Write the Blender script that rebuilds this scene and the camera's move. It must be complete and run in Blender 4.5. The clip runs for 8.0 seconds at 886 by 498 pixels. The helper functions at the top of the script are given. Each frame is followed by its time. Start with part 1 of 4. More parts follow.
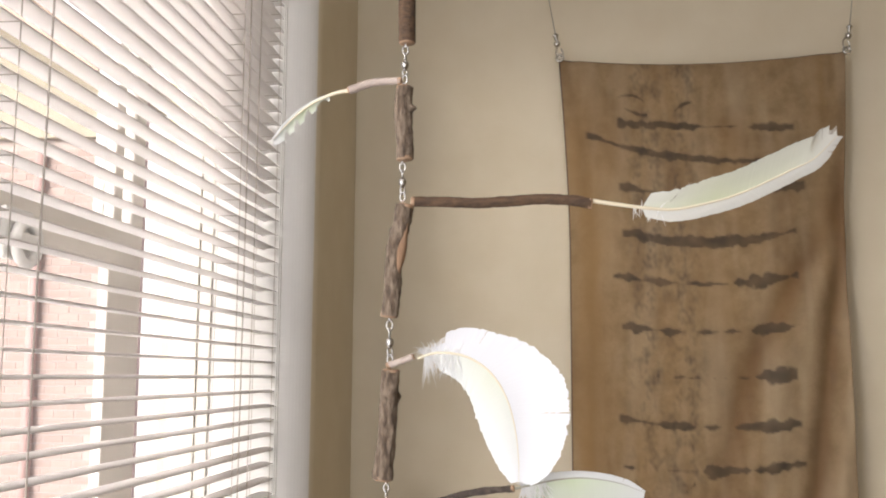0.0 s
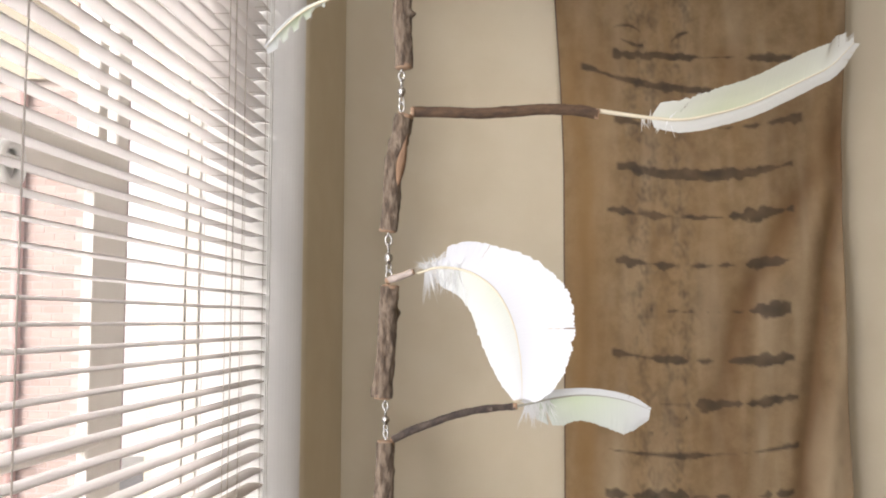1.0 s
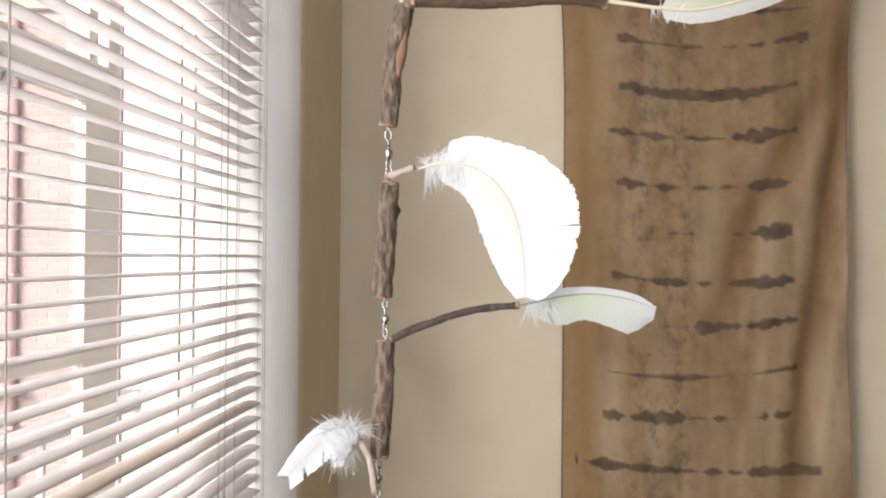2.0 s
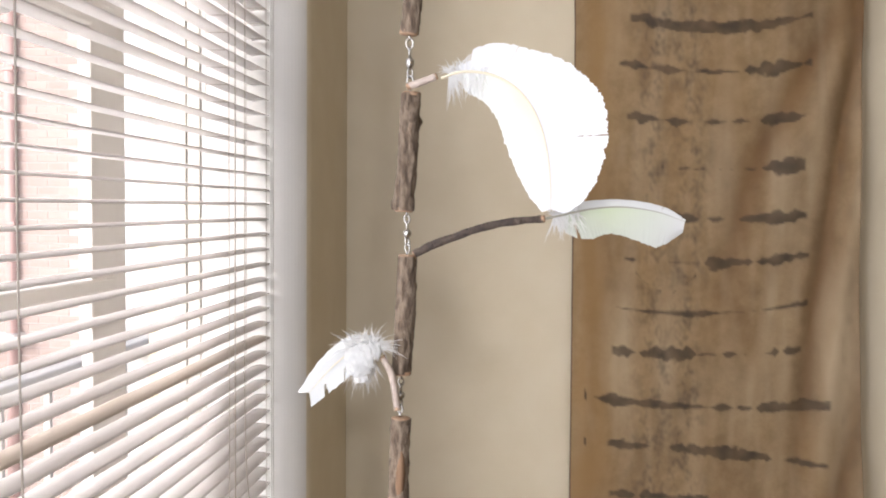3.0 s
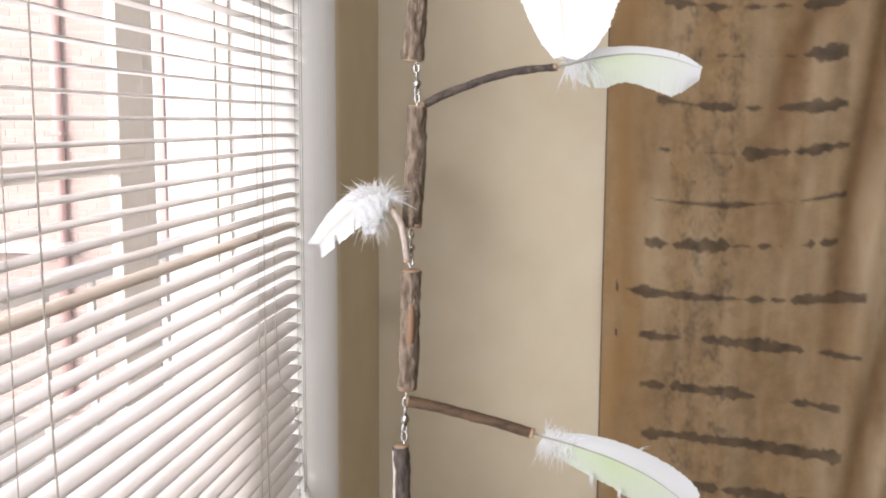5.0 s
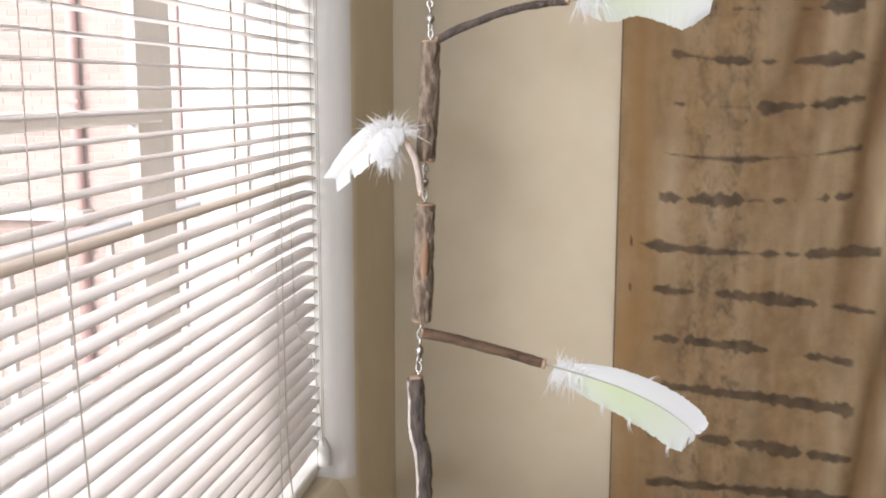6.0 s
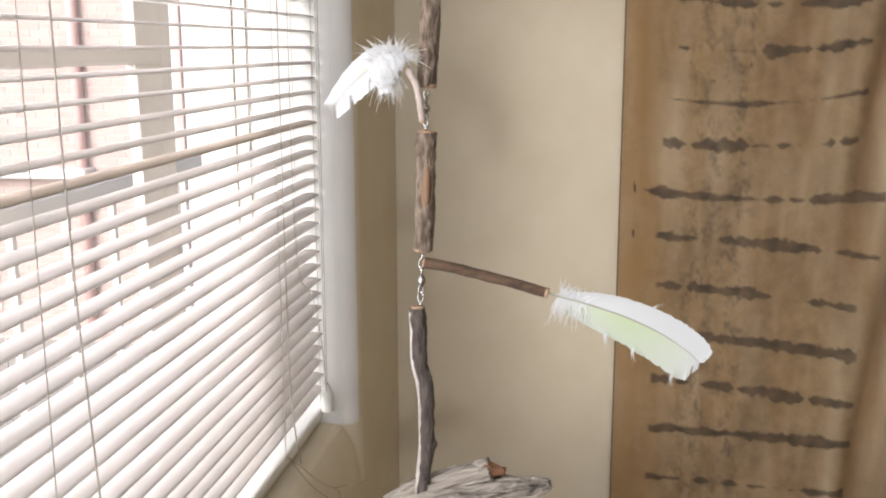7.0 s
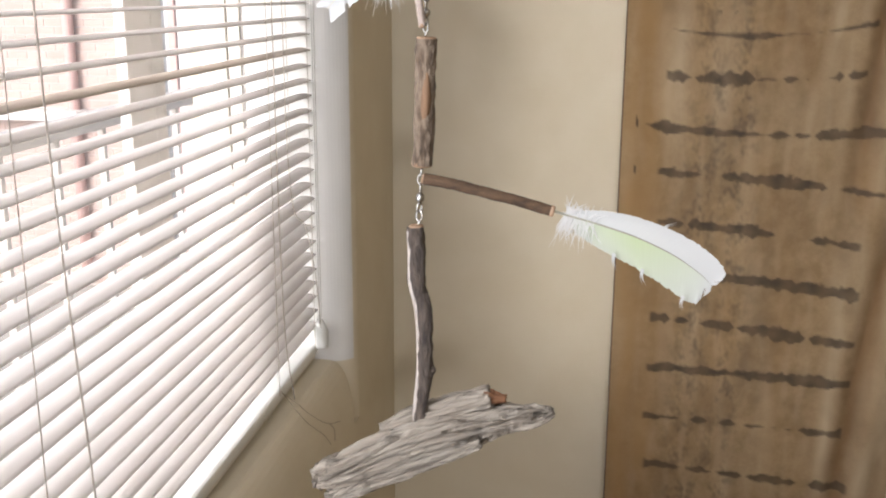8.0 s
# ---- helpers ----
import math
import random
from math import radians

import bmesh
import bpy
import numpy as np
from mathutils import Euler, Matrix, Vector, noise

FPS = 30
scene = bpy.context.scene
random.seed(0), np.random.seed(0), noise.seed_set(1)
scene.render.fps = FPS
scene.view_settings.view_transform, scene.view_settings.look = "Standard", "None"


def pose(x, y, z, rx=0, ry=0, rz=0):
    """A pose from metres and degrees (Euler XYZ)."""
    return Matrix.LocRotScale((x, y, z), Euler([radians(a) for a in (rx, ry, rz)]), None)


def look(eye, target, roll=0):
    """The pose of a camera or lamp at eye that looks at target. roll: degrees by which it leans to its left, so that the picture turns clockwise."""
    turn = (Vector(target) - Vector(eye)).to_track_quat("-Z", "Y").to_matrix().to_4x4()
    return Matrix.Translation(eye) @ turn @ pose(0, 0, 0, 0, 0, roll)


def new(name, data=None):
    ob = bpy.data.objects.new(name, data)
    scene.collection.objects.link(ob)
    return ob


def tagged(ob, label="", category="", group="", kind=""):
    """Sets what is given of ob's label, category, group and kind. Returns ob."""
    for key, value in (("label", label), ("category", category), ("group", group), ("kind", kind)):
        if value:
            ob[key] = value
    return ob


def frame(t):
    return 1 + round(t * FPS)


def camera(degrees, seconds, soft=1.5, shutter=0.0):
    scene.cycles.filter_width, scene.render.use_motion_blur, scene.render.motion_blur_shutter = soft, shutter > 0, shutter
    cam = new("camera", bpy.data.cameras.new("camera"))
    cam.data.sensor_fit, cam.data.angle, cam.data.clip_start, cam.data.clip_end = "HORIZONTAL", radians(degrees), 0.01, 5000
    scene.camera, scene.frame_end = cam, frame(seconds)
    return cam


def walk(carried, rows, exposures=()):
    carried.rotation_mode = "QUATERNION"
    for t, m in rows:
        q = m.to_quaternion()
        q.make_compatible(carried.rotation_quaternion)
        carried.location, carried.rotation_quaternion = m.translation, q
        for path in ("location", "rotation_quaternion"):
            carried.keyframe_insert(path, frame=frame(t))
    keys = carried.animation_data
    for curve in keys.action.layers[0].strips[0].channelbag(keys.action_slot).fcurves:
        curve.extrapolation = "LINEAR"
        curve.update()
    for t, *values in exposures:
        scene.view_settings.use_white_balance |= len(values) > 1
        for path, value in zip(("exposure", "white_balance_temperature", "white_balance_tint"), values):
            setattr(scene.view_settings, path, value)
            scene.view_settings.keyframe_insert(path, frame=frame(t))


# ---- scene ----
cam = camera(47.3, 8.0, soft=2.0)
PATH = [
    (0, (-0.024, 0.206, 1.587), (-0.236, 2.18, 1.835), 0.3),
    (0.5, (-0.026, 0.215, 1.578), (-0.223, 2.195, 1.777), 0.2),
    (1, (-0.036, 0.23, 1.568), (-0.221, 2.216, 1.71), 0.3),
    (1.5, (-0.035, 0.239, 1.557), (-0.216, 2.23, 1.634), 0.5),
    (3, (-0.056, 0.262, 1.521), (-0.232, 2.252, 1.439), 0.4),
    (3.5, (-0.043, 0.264, 1.515), (-0.246, 2.25, 1.391), 0.4),
    (4, (-0.042, 0.269, 1.504), (-0.264, 2.25, 1.335), 0.4),
    (4.5, (-0.039, 0.272, 1.493), (-0.277, 2.246, 1.278), 0.4),
    (6, (-0.032, 0.253, 1.463), (-0.322, 2.207, 1.15), 0.1),
    (6.5, (-0.038, 0.259, 1.453), (-0.327, 2.207, 1.101), -0.0),
    (7, (-0.032, 0.257, 1.443), (-0.325, 2.196, 1.05), -0.1),
    (7.5, (-0.029, 0.266, 1.434), (-0.313, 2.196, 0.995), 0.2),
    (8, (-0.039, 0.285, 1.418), (-0.319, 2.202, 0.923), 0.3),
]
walk(cam, [(t, look(eye, target, roll)) for t, eye, target, roll in PATH], exposures=[(0, 1.42, 6200, 12), (1.5, 1.48, 6050, 12), (4, 1.58, 5950, 13), (8, 1.62, 5950, 11)])

# ---------- light ----------
world = bpy.data.worlds.new("sky")
scene.world = world
world.use_nodes = True
wn = world.node_tree.nodes
sky = wn.new("ShaderNodeTexSky")
sky.sky_type = "NISHITA"
sky.sun_disc = False
sky.sun_elevation = radians(20)
sky.sun_rotation = radians(208)
sky.air_density, sky.dust_density, sky.ozone_density = 1.0, 8.0, 1.0
wn["Background"].inputs["Strength"].default_value = 0.125
pale_sky = wn.new("ShaderNodeHueSaturation")     # thin high cloud
pale_sky.inputs["Saturation"].default_value = 0.35
world.node_tree.links.new(sky.outputs[0], pale_sky.inputs["Color"])
world.node_tree.links.new(pale_sky.outputs[0], wn["Background"].inputs["Color"])

sun = new("sun", bpy.data.lights.new("sun", "SUN"))
sun.data.energy, sun.data.angle, sun.data.color = 0.07, radians(9), (0.97, 0.985, 1.0)
sun.matrix_world = look((-4.69, -8.83, 3.64), (0, 0, 0))


def area_light(name, eye, target, width, height, power, color):
    lamp = new(name, bpy.data.lights.new(name, "AREA"))
    lamp.data.shape, lamp.data.size, lamp.data.size_y = "RECTANGLE", width, height
    lamp.data.energy, lamp.data.color = power, color
    lamp.matrix_world = look(eye, target)
    return lamp


# daylight in the opening of the big window, and in the small high window of the rear wall
area_light("window_daylight", (-0.342, 0.42, 1.66), (0.598, 0.76, 1.70), 0.34, 1.30, 3.3, (0.97, 0.97, 1.0))
area_light("rear_window_daylight", (0.42, -2.36, 2.24), (-0.10, 1.9, 1.0), 0.10, 0.15, 6.5, (1.0, 0.955, 0.91))


# ---------- materials ----------
def material(name, color, rough=0.6, metal=0.0, dark=None, scale=20.0, amount=0.5, stretch=(1, 1, 1), bump=0.0, bump_scale=80.0,
             second=None, second_scale=4.0, second_amount=0.4, translucent=0.0, spread=0.0, lean=None):
    """Principled surface: colour varied by two noises, with fine relief; translucent lets light through thin sheets."""
    m = bpy.data.materials.new(name)
    m.use_nodes = True
    n, l = m.node_tree.nodes, m.node_tree.links
    b = n["Principled BSDF"]
    b.inputs["Roughness"].default_value, b.inputs["Metallic"].default_value = rough, metal
    tc = n.new("ShaderNodeTexCoord")
    mp = n.new("ShaderNodeMapping")
    mp.inputs["Scale"].default_value = stretch
    if lean is not None:      # grain that runs along a leaning length
        mp.vector_type = "TEXTURE"
        mp.inputs["Rotation"].default_value = (0, radians(-lean), 0)
        mp.inputs["Scale"].default_value = [1 / v for v in stretch]
    l.new(tc.outputs["Object"], mp.inputs["Vector"])
    base = n.new("ShaderNodeRGB")
    base.outputs[0].default_value = (*color, 1)
    out = base.outputs[0]

    def mixed(out, other, sc, am, contrast=0.18):
        tex = n.new("ShaderNodeTexNoise")
        tex.inputs["Scale"].default_value, tex.inputs["Detail"].default_value = sc, 6
        l.new(mp.outputs[0], tex.inputs["Vector"])
        ramp = n.new("ShaderNodeMapRange")
        ramp.inputs["From Min"].default_value, ramp.inputs["From Max"].default_value = 0.5 - contrast, 0.5 + contrast
        ramp.inputs["To Max"].default_value = am
        l.new(tex.outputs["Fac"], ramp.inputs["Value"])
        mix = n.new("ShaderNodeMix")
        mix.data_type = "RGBA"
        l.new(ramp.outputs[0], mix.inputs["Factor"])
        l.new(out, mix.inputs["A"])
        mix.inputs["B"].default_value = (*other, 1)
        return mix.outputs["Result"]

    if dark:
        out = mixed(out, dark, scale, amount, 0.10 if amount > 0.78 else 0.18)
    if second:
        out = mixed(out, second, second_scale, second_amount, 0.08 if second_amount > 0.55 else 0.15)
    if spread:
        info = n.new("ShaderNodeObjectInfo")
        hsv = n.new("ShaderNodeHueSaturation")
        rng = n.new("ShaderNodeMapRange")
        rng.inputs["To Min"].default_value, rng.inputs["To Max"].default_value = 1 - spread, 1 + spread
        l.new(info.outputs["Random"], rng.inputs["Value"])
        l.new(rng.outputs[0], hsv.inputs["Value"])
        l.new(out, hsv.inputs["Color"])
        out = hsv.outputs[0]
    l.new(out, b.inputs["Base Color"])
    if bump:
        tex = n.new("ShaderNodeTexNoise")
        tex.inputs["Scale"].default_value, tex.inputs["Detail"].default_value = bump_scale, 8
        l.new(mp.outputs[0], tex.inputs["Vector"])
        bm_ = n.new("ShaderNodeBump")
        bm_.inputs["Strength"].default_value, bm_.inputs["Distance"].default_value = bump, 0.002
        l.new(tex.outputs["Fac"], bm_.inputs["Height"])
        l.new(bm_.outputs[0], b.inputs["Normal"])
    if translucent:
        tr = n.new("ShaderNodeBsdfTranslucent")
        l.new(out, tr.inputs["Color"])
        mx = n.new("ShaderNodeMixShader")
        mx.inputs[0].default_value = translucent
        l.new(b.outputs[0], mx.inputs[1])
        l.new(tr.outputs[0], mx.inputs[2])
        l.new(mx.outputs[0], n["Material Output"].inputs["Surface"])
    return m


PLASTER = material("cream_plaster", (0.66, 0.58, 0.435), 0.75, dark=(0.61, 0.53, 0.38), scale=3.0, amount=0.5, bump=0.12, bump_scale=90, second=(0.71, 0.64, 0.50), second_scale=14, second_amount=0.4)
CEIL = material("ceiling_white", (0.80, 0.78, 0.72), 0.8, dark=(0.74, 0.71, 0.64), scale=4, amount=0.4, bump=0.08)
FLOOR = material("floor_timber", (0.40, 0.33, 0.23), 0.4, dark=(0.30, 0.24, 0.16), scale=12, stretch=(6, 1, 1), amount=0.6, bump=0.1)
SLAT = material("blind_white", (0.91, 0.89, 0.88), 0.42, dark=(0.88, 0.85, 0.84), scale=9, amount=0.4, translucent=0.60, second=(0.76, 0.71, 0.64), second_scale=40, second_amount=0.10, spread=0.02)
# darker slat colour, with one slat's shade put into it
SLAT_SHADED = material("blind_shaded", (0.60, 0.52, 0.44), 0.5, dark=(0.53, 0.45, 0.37), scale=14, amount=0.4, spread=0.05)
CORD = material("cord_white", (0.46, 0.41, 0.36), 0.8, dark=(0.32, 0.28, 0.24), scale=300, amount=0.5)
PLASTIC = material("white_plastic", (0.82, 0.82, 0.80), 0.35, dark=(0.75, 0.74, 0.70), scale=30, amount=0.3)
FRAME = material("window_paint", (0.80, 0.77, 0.72), 0.45, dark=(0.72, 0.68, 0.62), scale=14, amount=0.35, bump=0.08, bump_scale=120)
# darker than FRAME to hold down the strong daylight on the far jamb
JAMB = material("dimmed_jamb_paint", (0.56, 0.53, 0.48), 0.5, dark=(0.50, 0.47, 0.42), scale=12, amount=0.4, bump=0.08, bump_scale=120)
REVEAL = material("reveal_daylit_paint", (0.70, 0.685, 0.66), 0.6, dark=(0.65, 0.635, 0.61), scale=10, amount=0.4, bump=0.1, bump_scale=90)
BRICK = material("red_brick", (0.47, 0.355, 0.315), 0.85, dark=(0.41, 0.29, 0.25), scale=9, amount=0.6, bump=0.4, bump_scale=60, second=(0.50, 0.40, 0.36), second_scale=30, second_amount=0.4, spread=0.08)
MORTAR = material("mortar", (0.54, 0.46, 0.42), 0.9, dark=(0.49, 0.41, 0.37), scale=40, amount=0.5, bump=0.3)
PIPE = material("painted_pipe", (0.54, 0.36, 0.33), 0.6, dark=(0.48, 0.30, 0.27), scale=16, amount=0.5)
RENDER = material("cream_soffit", (0.48, 0.43, 0.33), 0.7, dark=(0.43, 0.38, 0.28), scale=5, amount=0.5)
VERGE = material("tan_boards", (0.60, 0.44, 0.34), 0.7, dark=(0.53, 0.38, 0.28), scale=6, stretch=(1, 0.3, 1), amount=0.5)
RAILING = material("white_railing", (0.70, 0.66, 0.63), 0.5, dark=(0.6, 0.6, 0.58), scale=8, amount=0.4)
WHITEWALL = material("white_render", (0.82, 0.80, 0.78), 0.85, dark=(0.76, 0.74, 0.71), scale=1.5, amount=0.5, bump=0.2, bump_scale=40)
PAVING = material("paving", (0.44, 0.41, 0.37), 0.9, dark=(0.34, 0.31, 0.28), scale=3, amount=0.6, bump=0.3, bump_scale=25, second=(0.42, 0.40, 0.36), second_scale=0.4, second_amount=0.5)
STEEL = material("bright_steel", (0.48, 0.46, 0.43), 0.25, 1.0, dark=(0.40, 0.38, 0.34), scale=250, amount=0.4)
CABLE = material("steel_cable", (0.30, 0.28, 0.25), 0.4, 1.0)
BARK = material("grey_bark", (0.135, 0.092, 0.058), 0.92, dark=(0.045, 0.030, 0.020), scale=380, stretch=(1.5, 1.5, 0.4), amount=0.76, bump=1.0, bump_scale=800, second=(0.31, 0.235, 0.165), second_scale=210, second_amount=0.57)
BARK_LONG = material("brown_bark", (0.088, 0.048, 0.022), 0.8, dark=(0.034, 0.018, 0.009), scale=300, stretch=(0.5, 1.6, 1.6), amount=0.8, bump=0.9, bump_scale=600, second=(0.165, 0.095, 0.048), second_scale=110, second_amount=0.4)
BARK_DARK = material("dark_twig_bark", (0.07, 0.048, 0.036), 0.8, dark=(0.025, 0.018, 0.014), scale=300, amount=0.8, bump=0.9, bump_scale=600, second=(0.12, 0.088, 0.06), second_scale=160, second_amount=0.4)
BARK_PALE = material("pale_pink_bark", (0.44, 0.36, 0.30), 0.7, dark=(0.28, 0.21, 0.17), scale=90, amount=0.6, bump=0.5, bump_scale=220)
BARK_SILVER = material("silver_bark", (0.052, 0.038, 0.029), 0.9, dark=(0.03, 0.022, 0.018), scale=300, stretch=(1.5, 1.5, 0.3), amount=0.9, bump=1.0, bump_scale=700, second=(0.22, 0.17, 0.13), second_scale=200, second_amount=0.36)
BARE = material("bare_wood", (0.24, 0.14, 0.075), 0.8, dark=(0.12, 0.065, 0.034), scale=160, stretch=(1.6, 1.6, 0.25), amount=0.6, bump=0.5, bump_scale=200)
PEELED_LIT = material("peeled_lit_wood", (0.46, 0.40, 0.35), 0.8, dark=(0.30, 0.25, 0.21), scale=200, stretch=(1.5, 1.5, 0.2), amount=0.6, bump=0.6, bump_scale=500)
CUT = material("cut_wood", (0.32, 0.215, 0.135), 0.7, dark=(0.30, 0.165, 0.085), scale=160, amount=0.7, bump=0.4, bump_scale=260)
DRIFT = material("driftwood_grey", (0.34, 0.285, 0.225), 0.9, dark=(0.12, 0.095, 0.07), scale=240, stretch=(0.06, 1.3, 1.3), amount=0.62, bump=1.0, bump_scale=700, lean=17.5, second=(0.44, 0.39, 0.32), second_scale=90, second_amount=0.55)
DRIFT_BREAK = material("broken_wood", (0.25, 0.115, 0.05), 0.8, dark=(0.12, 0.05, 0.022), scale=90, amount=0.7, bump=0.8, bump_scale=200)
QUILL = material("quill", (0.78, 0.70, 0.52), 0.35, dark=(0.72, 0.63, 0.45), scale=90, amount=0.4, translucent=0.2)
DOWN = material("down_white", (0.88, 0.875, 0.86), 0.9, translucent=0.75)
QUILL_GREY = material("quill_grey", (0.34, 0.32, 0.25), 0.4, dark=(0.26, 0.24, 0.19), scale=90, amount=0.4)
HEM = material("dark_hem", (0.10, 0.06, 0.04), 0.9, dark=(0.06, 0.035, 0.025), scale=120, amount=0.5)
DUST = material("dry_thread", (0.22, 0.16, 0.10), 0.9)

GLASS = bpy.data.materials.new("window_glass")
GLASS.use_nodes = True
haze_film = GLASS.node_tree.nodes.new("ShaderNodeBsdfTranslucent")      # added veil that imitates glare haze over the bright panes
haze_film.inputs["Color"].default_value = (0.86, 0.80, 0.78, 1)
hazed = GLASS.node_tree.nodes.new("ShaderNodeMixShader")
hazed.inputs[0].default_value = 0.028
GLASS.node_tree.links.new(GLASS.node_tree.nodes["Principled BSDF"].outputs[0], hazed.inputs[1])
GLASS.node_tree.links.new(haze_film.outputs[0], hazed.inputs[2])
GLASS.node_tree.links.new(hazed.outputs[0], GLASS.node_tree.nodes["Material Output"].inputs["Surface"])
gb = GLASS.node_tree.nodes["Principled BSDF"]
gb.inputs["Transmission Weight"].default_value, gb.inputs["Roughness"].default_value, gb.inputs["IOR"].default_value = 1.0, 0.0, 1.01


def feather_material(name, white, tint):
    """Vane: white with a pale yellow-green wash given by the 'wash' attribute, fine barb streaks, lets light through."""
    m = bpy.data.materials.new(name)
    m.use_nodes = True
    n, l = m.node_tree.nodes, m.node_tree.links
    b = n["Principled BSDF"]
    b.inputs["Roughness"].default_value = 0.6
    at = n.new("ShaderNodeAttribute")
    at.attribute_name = "wash"
    row = n.new("ShaderNodeAttribute")
    row.attribute_name = "barb"
    geo = n.new("ShaderNodeTexNoise")
    geo.noise_dimensions = "1D"
    geo.inputs["Scale"].default_value, geo.inputs["Detail"].default_value = 0.6, 3
    l.new(row.outputs["Fac"], geo.inputs["W"])
    streak = n.new("ShaderNodeMapRange")
    streak.inputs["To Min"].default_value, streak.inputs["To Max"].default_value = 0.95, 1.03
    l.new(geo.outputs["Fac"], streak.inputs["Value"])
    mix = n.new("ShaderNodeMix")
    mix.data_type = "RGBA"
    mix.inputs["A"].default_value, mix.inputs["B"].default_value = (*white, 1), (*tint, 1)
    l.new(at.outputs["Fac"], mix.inputs["Factor"])
    hsv = n.new("ShaderNodeHueSaturation")
    l.new(streak.outputs[0], hsv.inputs["Value"])
    l.new(mix.outputs["Result"], hsv.inputs["Color"])
    l.new(hsv.outputs[0], b.inputs["Base Color"])
    tr = n.new("ShaderNodeBsdfTranslucent")
    l.new(hsv.outputs[0], tr.inputs["Color"])
    mx = n.new("ShaderNodeMixShader")
    mx.inputs[0].default_value = 0.35
    l.new(b.outputs[0], mx.inputs[1])
    l.new(tr.outputs[0], mx.inputs[2])
    l.new(mx.outputs[0], n["Material Output"].inputs["Surface"])
    return m


VANE = feather_material("feather_vane", (0.66, 0.665, 0.65), (0.52, 0.62, 0.34))
VANE_WHITE = feather_material("feather_vane_white", (0.80, 0.80, 0.81), (0.70, 0.74, 0.46))
VANE_CREAM = feather_material("feather_vane_cream", (0.74, 0.73, 0.68), (0.56, 0.60, 0.36))


# ---------- building helpers ----------
def add_mesh(name, verts, faces, mat, parent=None, label="", smooth=False):
    me = bpy.data.meshes.new(name)
    me.from_pydata(verts, [], faces)
    me.materials.append(mat)
    if smooth:
        me.polygons.foreach_set("use_smooth", [True] * len(me.polygons))
    me.update()
    ob = new(name, me)
    if parent is not None:
        ob.parent = parent
        if parent.type == "EMPTY":
            ob.matrix_parent_inverse = Matrix.Translation(-parent.location)
    if label:
        ob["label"] = label
    return ob


def part(name, bm, mat, parent=None, label="", smooth=False):
    me = bpy.data.meshes.new(name)
    bm.normal_update()
    bm.to_mesh(me)
    bm.free()
    me.materials.append(mat)
    if smooth:
        me.polygons.foreach_set("use_smooth", [True] * len(me.polygons))
    ob = new(name, me)
    if parent is not None:
        ob.parent = parent
        if parent.type == "EMPTY":
            ob.matrix_parent_inverse = Matrix.Translation(-parent.location)
    if label:
        ob["label"] = label
    return ob


def thing(name, at, label, category, group="", kind=""):
    ob = new(name)
    ob.empty_display_size = 0.05
    ob.location = at
    return tagged(ob, label, category, group, kind)


def add_box(bm, a, b, bevel=0.0):
    """A box from corner a to corner b, with rounded edges."""
    a, b = Vector(a), Vector(b)
    r = bmesh.ops.create_cube(bm, size=1.0, matrix=Matrix.Translation((a + b) / 2) @ Matrix.Diagonal((*(b - a), 1)))
    if bevel:
        es = list({e for v in r["verts"] for e in v.link_edges})
        bmesh.ops.bevel(bm, geom=es, offset=bevel, segments=2, affect="EDGES", profile=0.5)
    return bm


def box(a, b, bevel=0.0):
    return add_box(bmesh.new(), a, b, bevel)


def smooth_path(points, steps):
    """Catmull-Rom through the points."""
    p = [Vector(q) for q in points]
    p = [p[0] * 2 - p[1], *p, p[-1] * 2 - p[-2]]
    out = []
    for i in range(1, len(p) - 2):
        for k in range(steps):
            t = k / steps
            a, b, c, d = p[i - 1:i + 3]
            out.append(0.5 * (2 * b + (c - a) * t + (2 * a - 5 * b + 4 * c - d) * t * t + (3 * b - a - 3 * c + d) * t ** 3))
    out.append(p[-2])
    return out


def frames_along(path):
    """Tangent, side and up along a path, turned as little as may be."""
    up = Vector((0, 1, 0))
    out = []
    for i, q in enumerate(path):
        t = (path[min(i + 1, len(path) - 1)] - path[max(i - 1, 0)]).normalized()
        side = t.cross(up)
        side = (side if side.length > 1e-4 else t.cross(Vector((1, 0, 0)))).normalized()
        up = side.cross(t).normalized()
        out.append((t, side, up))
    return out


def tube_data(path, radius, sides=8, rough=None, closed=False):
    """Vertices and faces of a tube; radius: a number or f(0..1); rough: f(place, share, angle) adds to the radius."""
    fr = frames_along(path)
    verts, faces = [], []
    n = len(path)
    for i, (q, (t, s, u)) in enumerate(zip(path, fr)):
        f = i / (n - 1)
        for k in range(sides):
            a = 2 * math.pi * k / sides
            d = s * math.cos(a) + u * math.sin(a)
            r = radius(f) if callable(radius) else radius
            if rough:
                r += rough(q + d * r, f, a)
            verts.append(q + d * r)
    for i in range(n if closed else n - 1):
        j = (i + 1) % n
        for k in range(sides):
            m = (k + 1) % sides
            faces.append((i * sides + k, i * sides + m, j * sides + m, j * sides + k))
    if not closed:
        faces.append(tuple(reversed(range(sides))))
        faces.append(tuple((n - 1) * sides + k for k in range(sides)))
    return verts, faces


def tube(name, points, radius, mat, parent=None, label="", sides=8, steps=6, rough=None, closed=False, smooth=True):
    path = smooth_path(points, steps) if steps > 1 else [Vector(p) for p in points]
    v, f = tube_data(path, radius, sides, rough, closed)
    return add_mesh(name, v, f, mat, parent, label, smooth)


def ring_points(centre, radius, axis_a, axis_b, n=20, squeeze=1.0):
    c, a, b = Vector(centre), Vector(axis_a), Vector(axis_b)
    return [c + a * radius * squeeze * math.cos(2 * math.pi * k / n) + b * radius * math.sin(2 * math.pi * k / n) for k in range(n)]


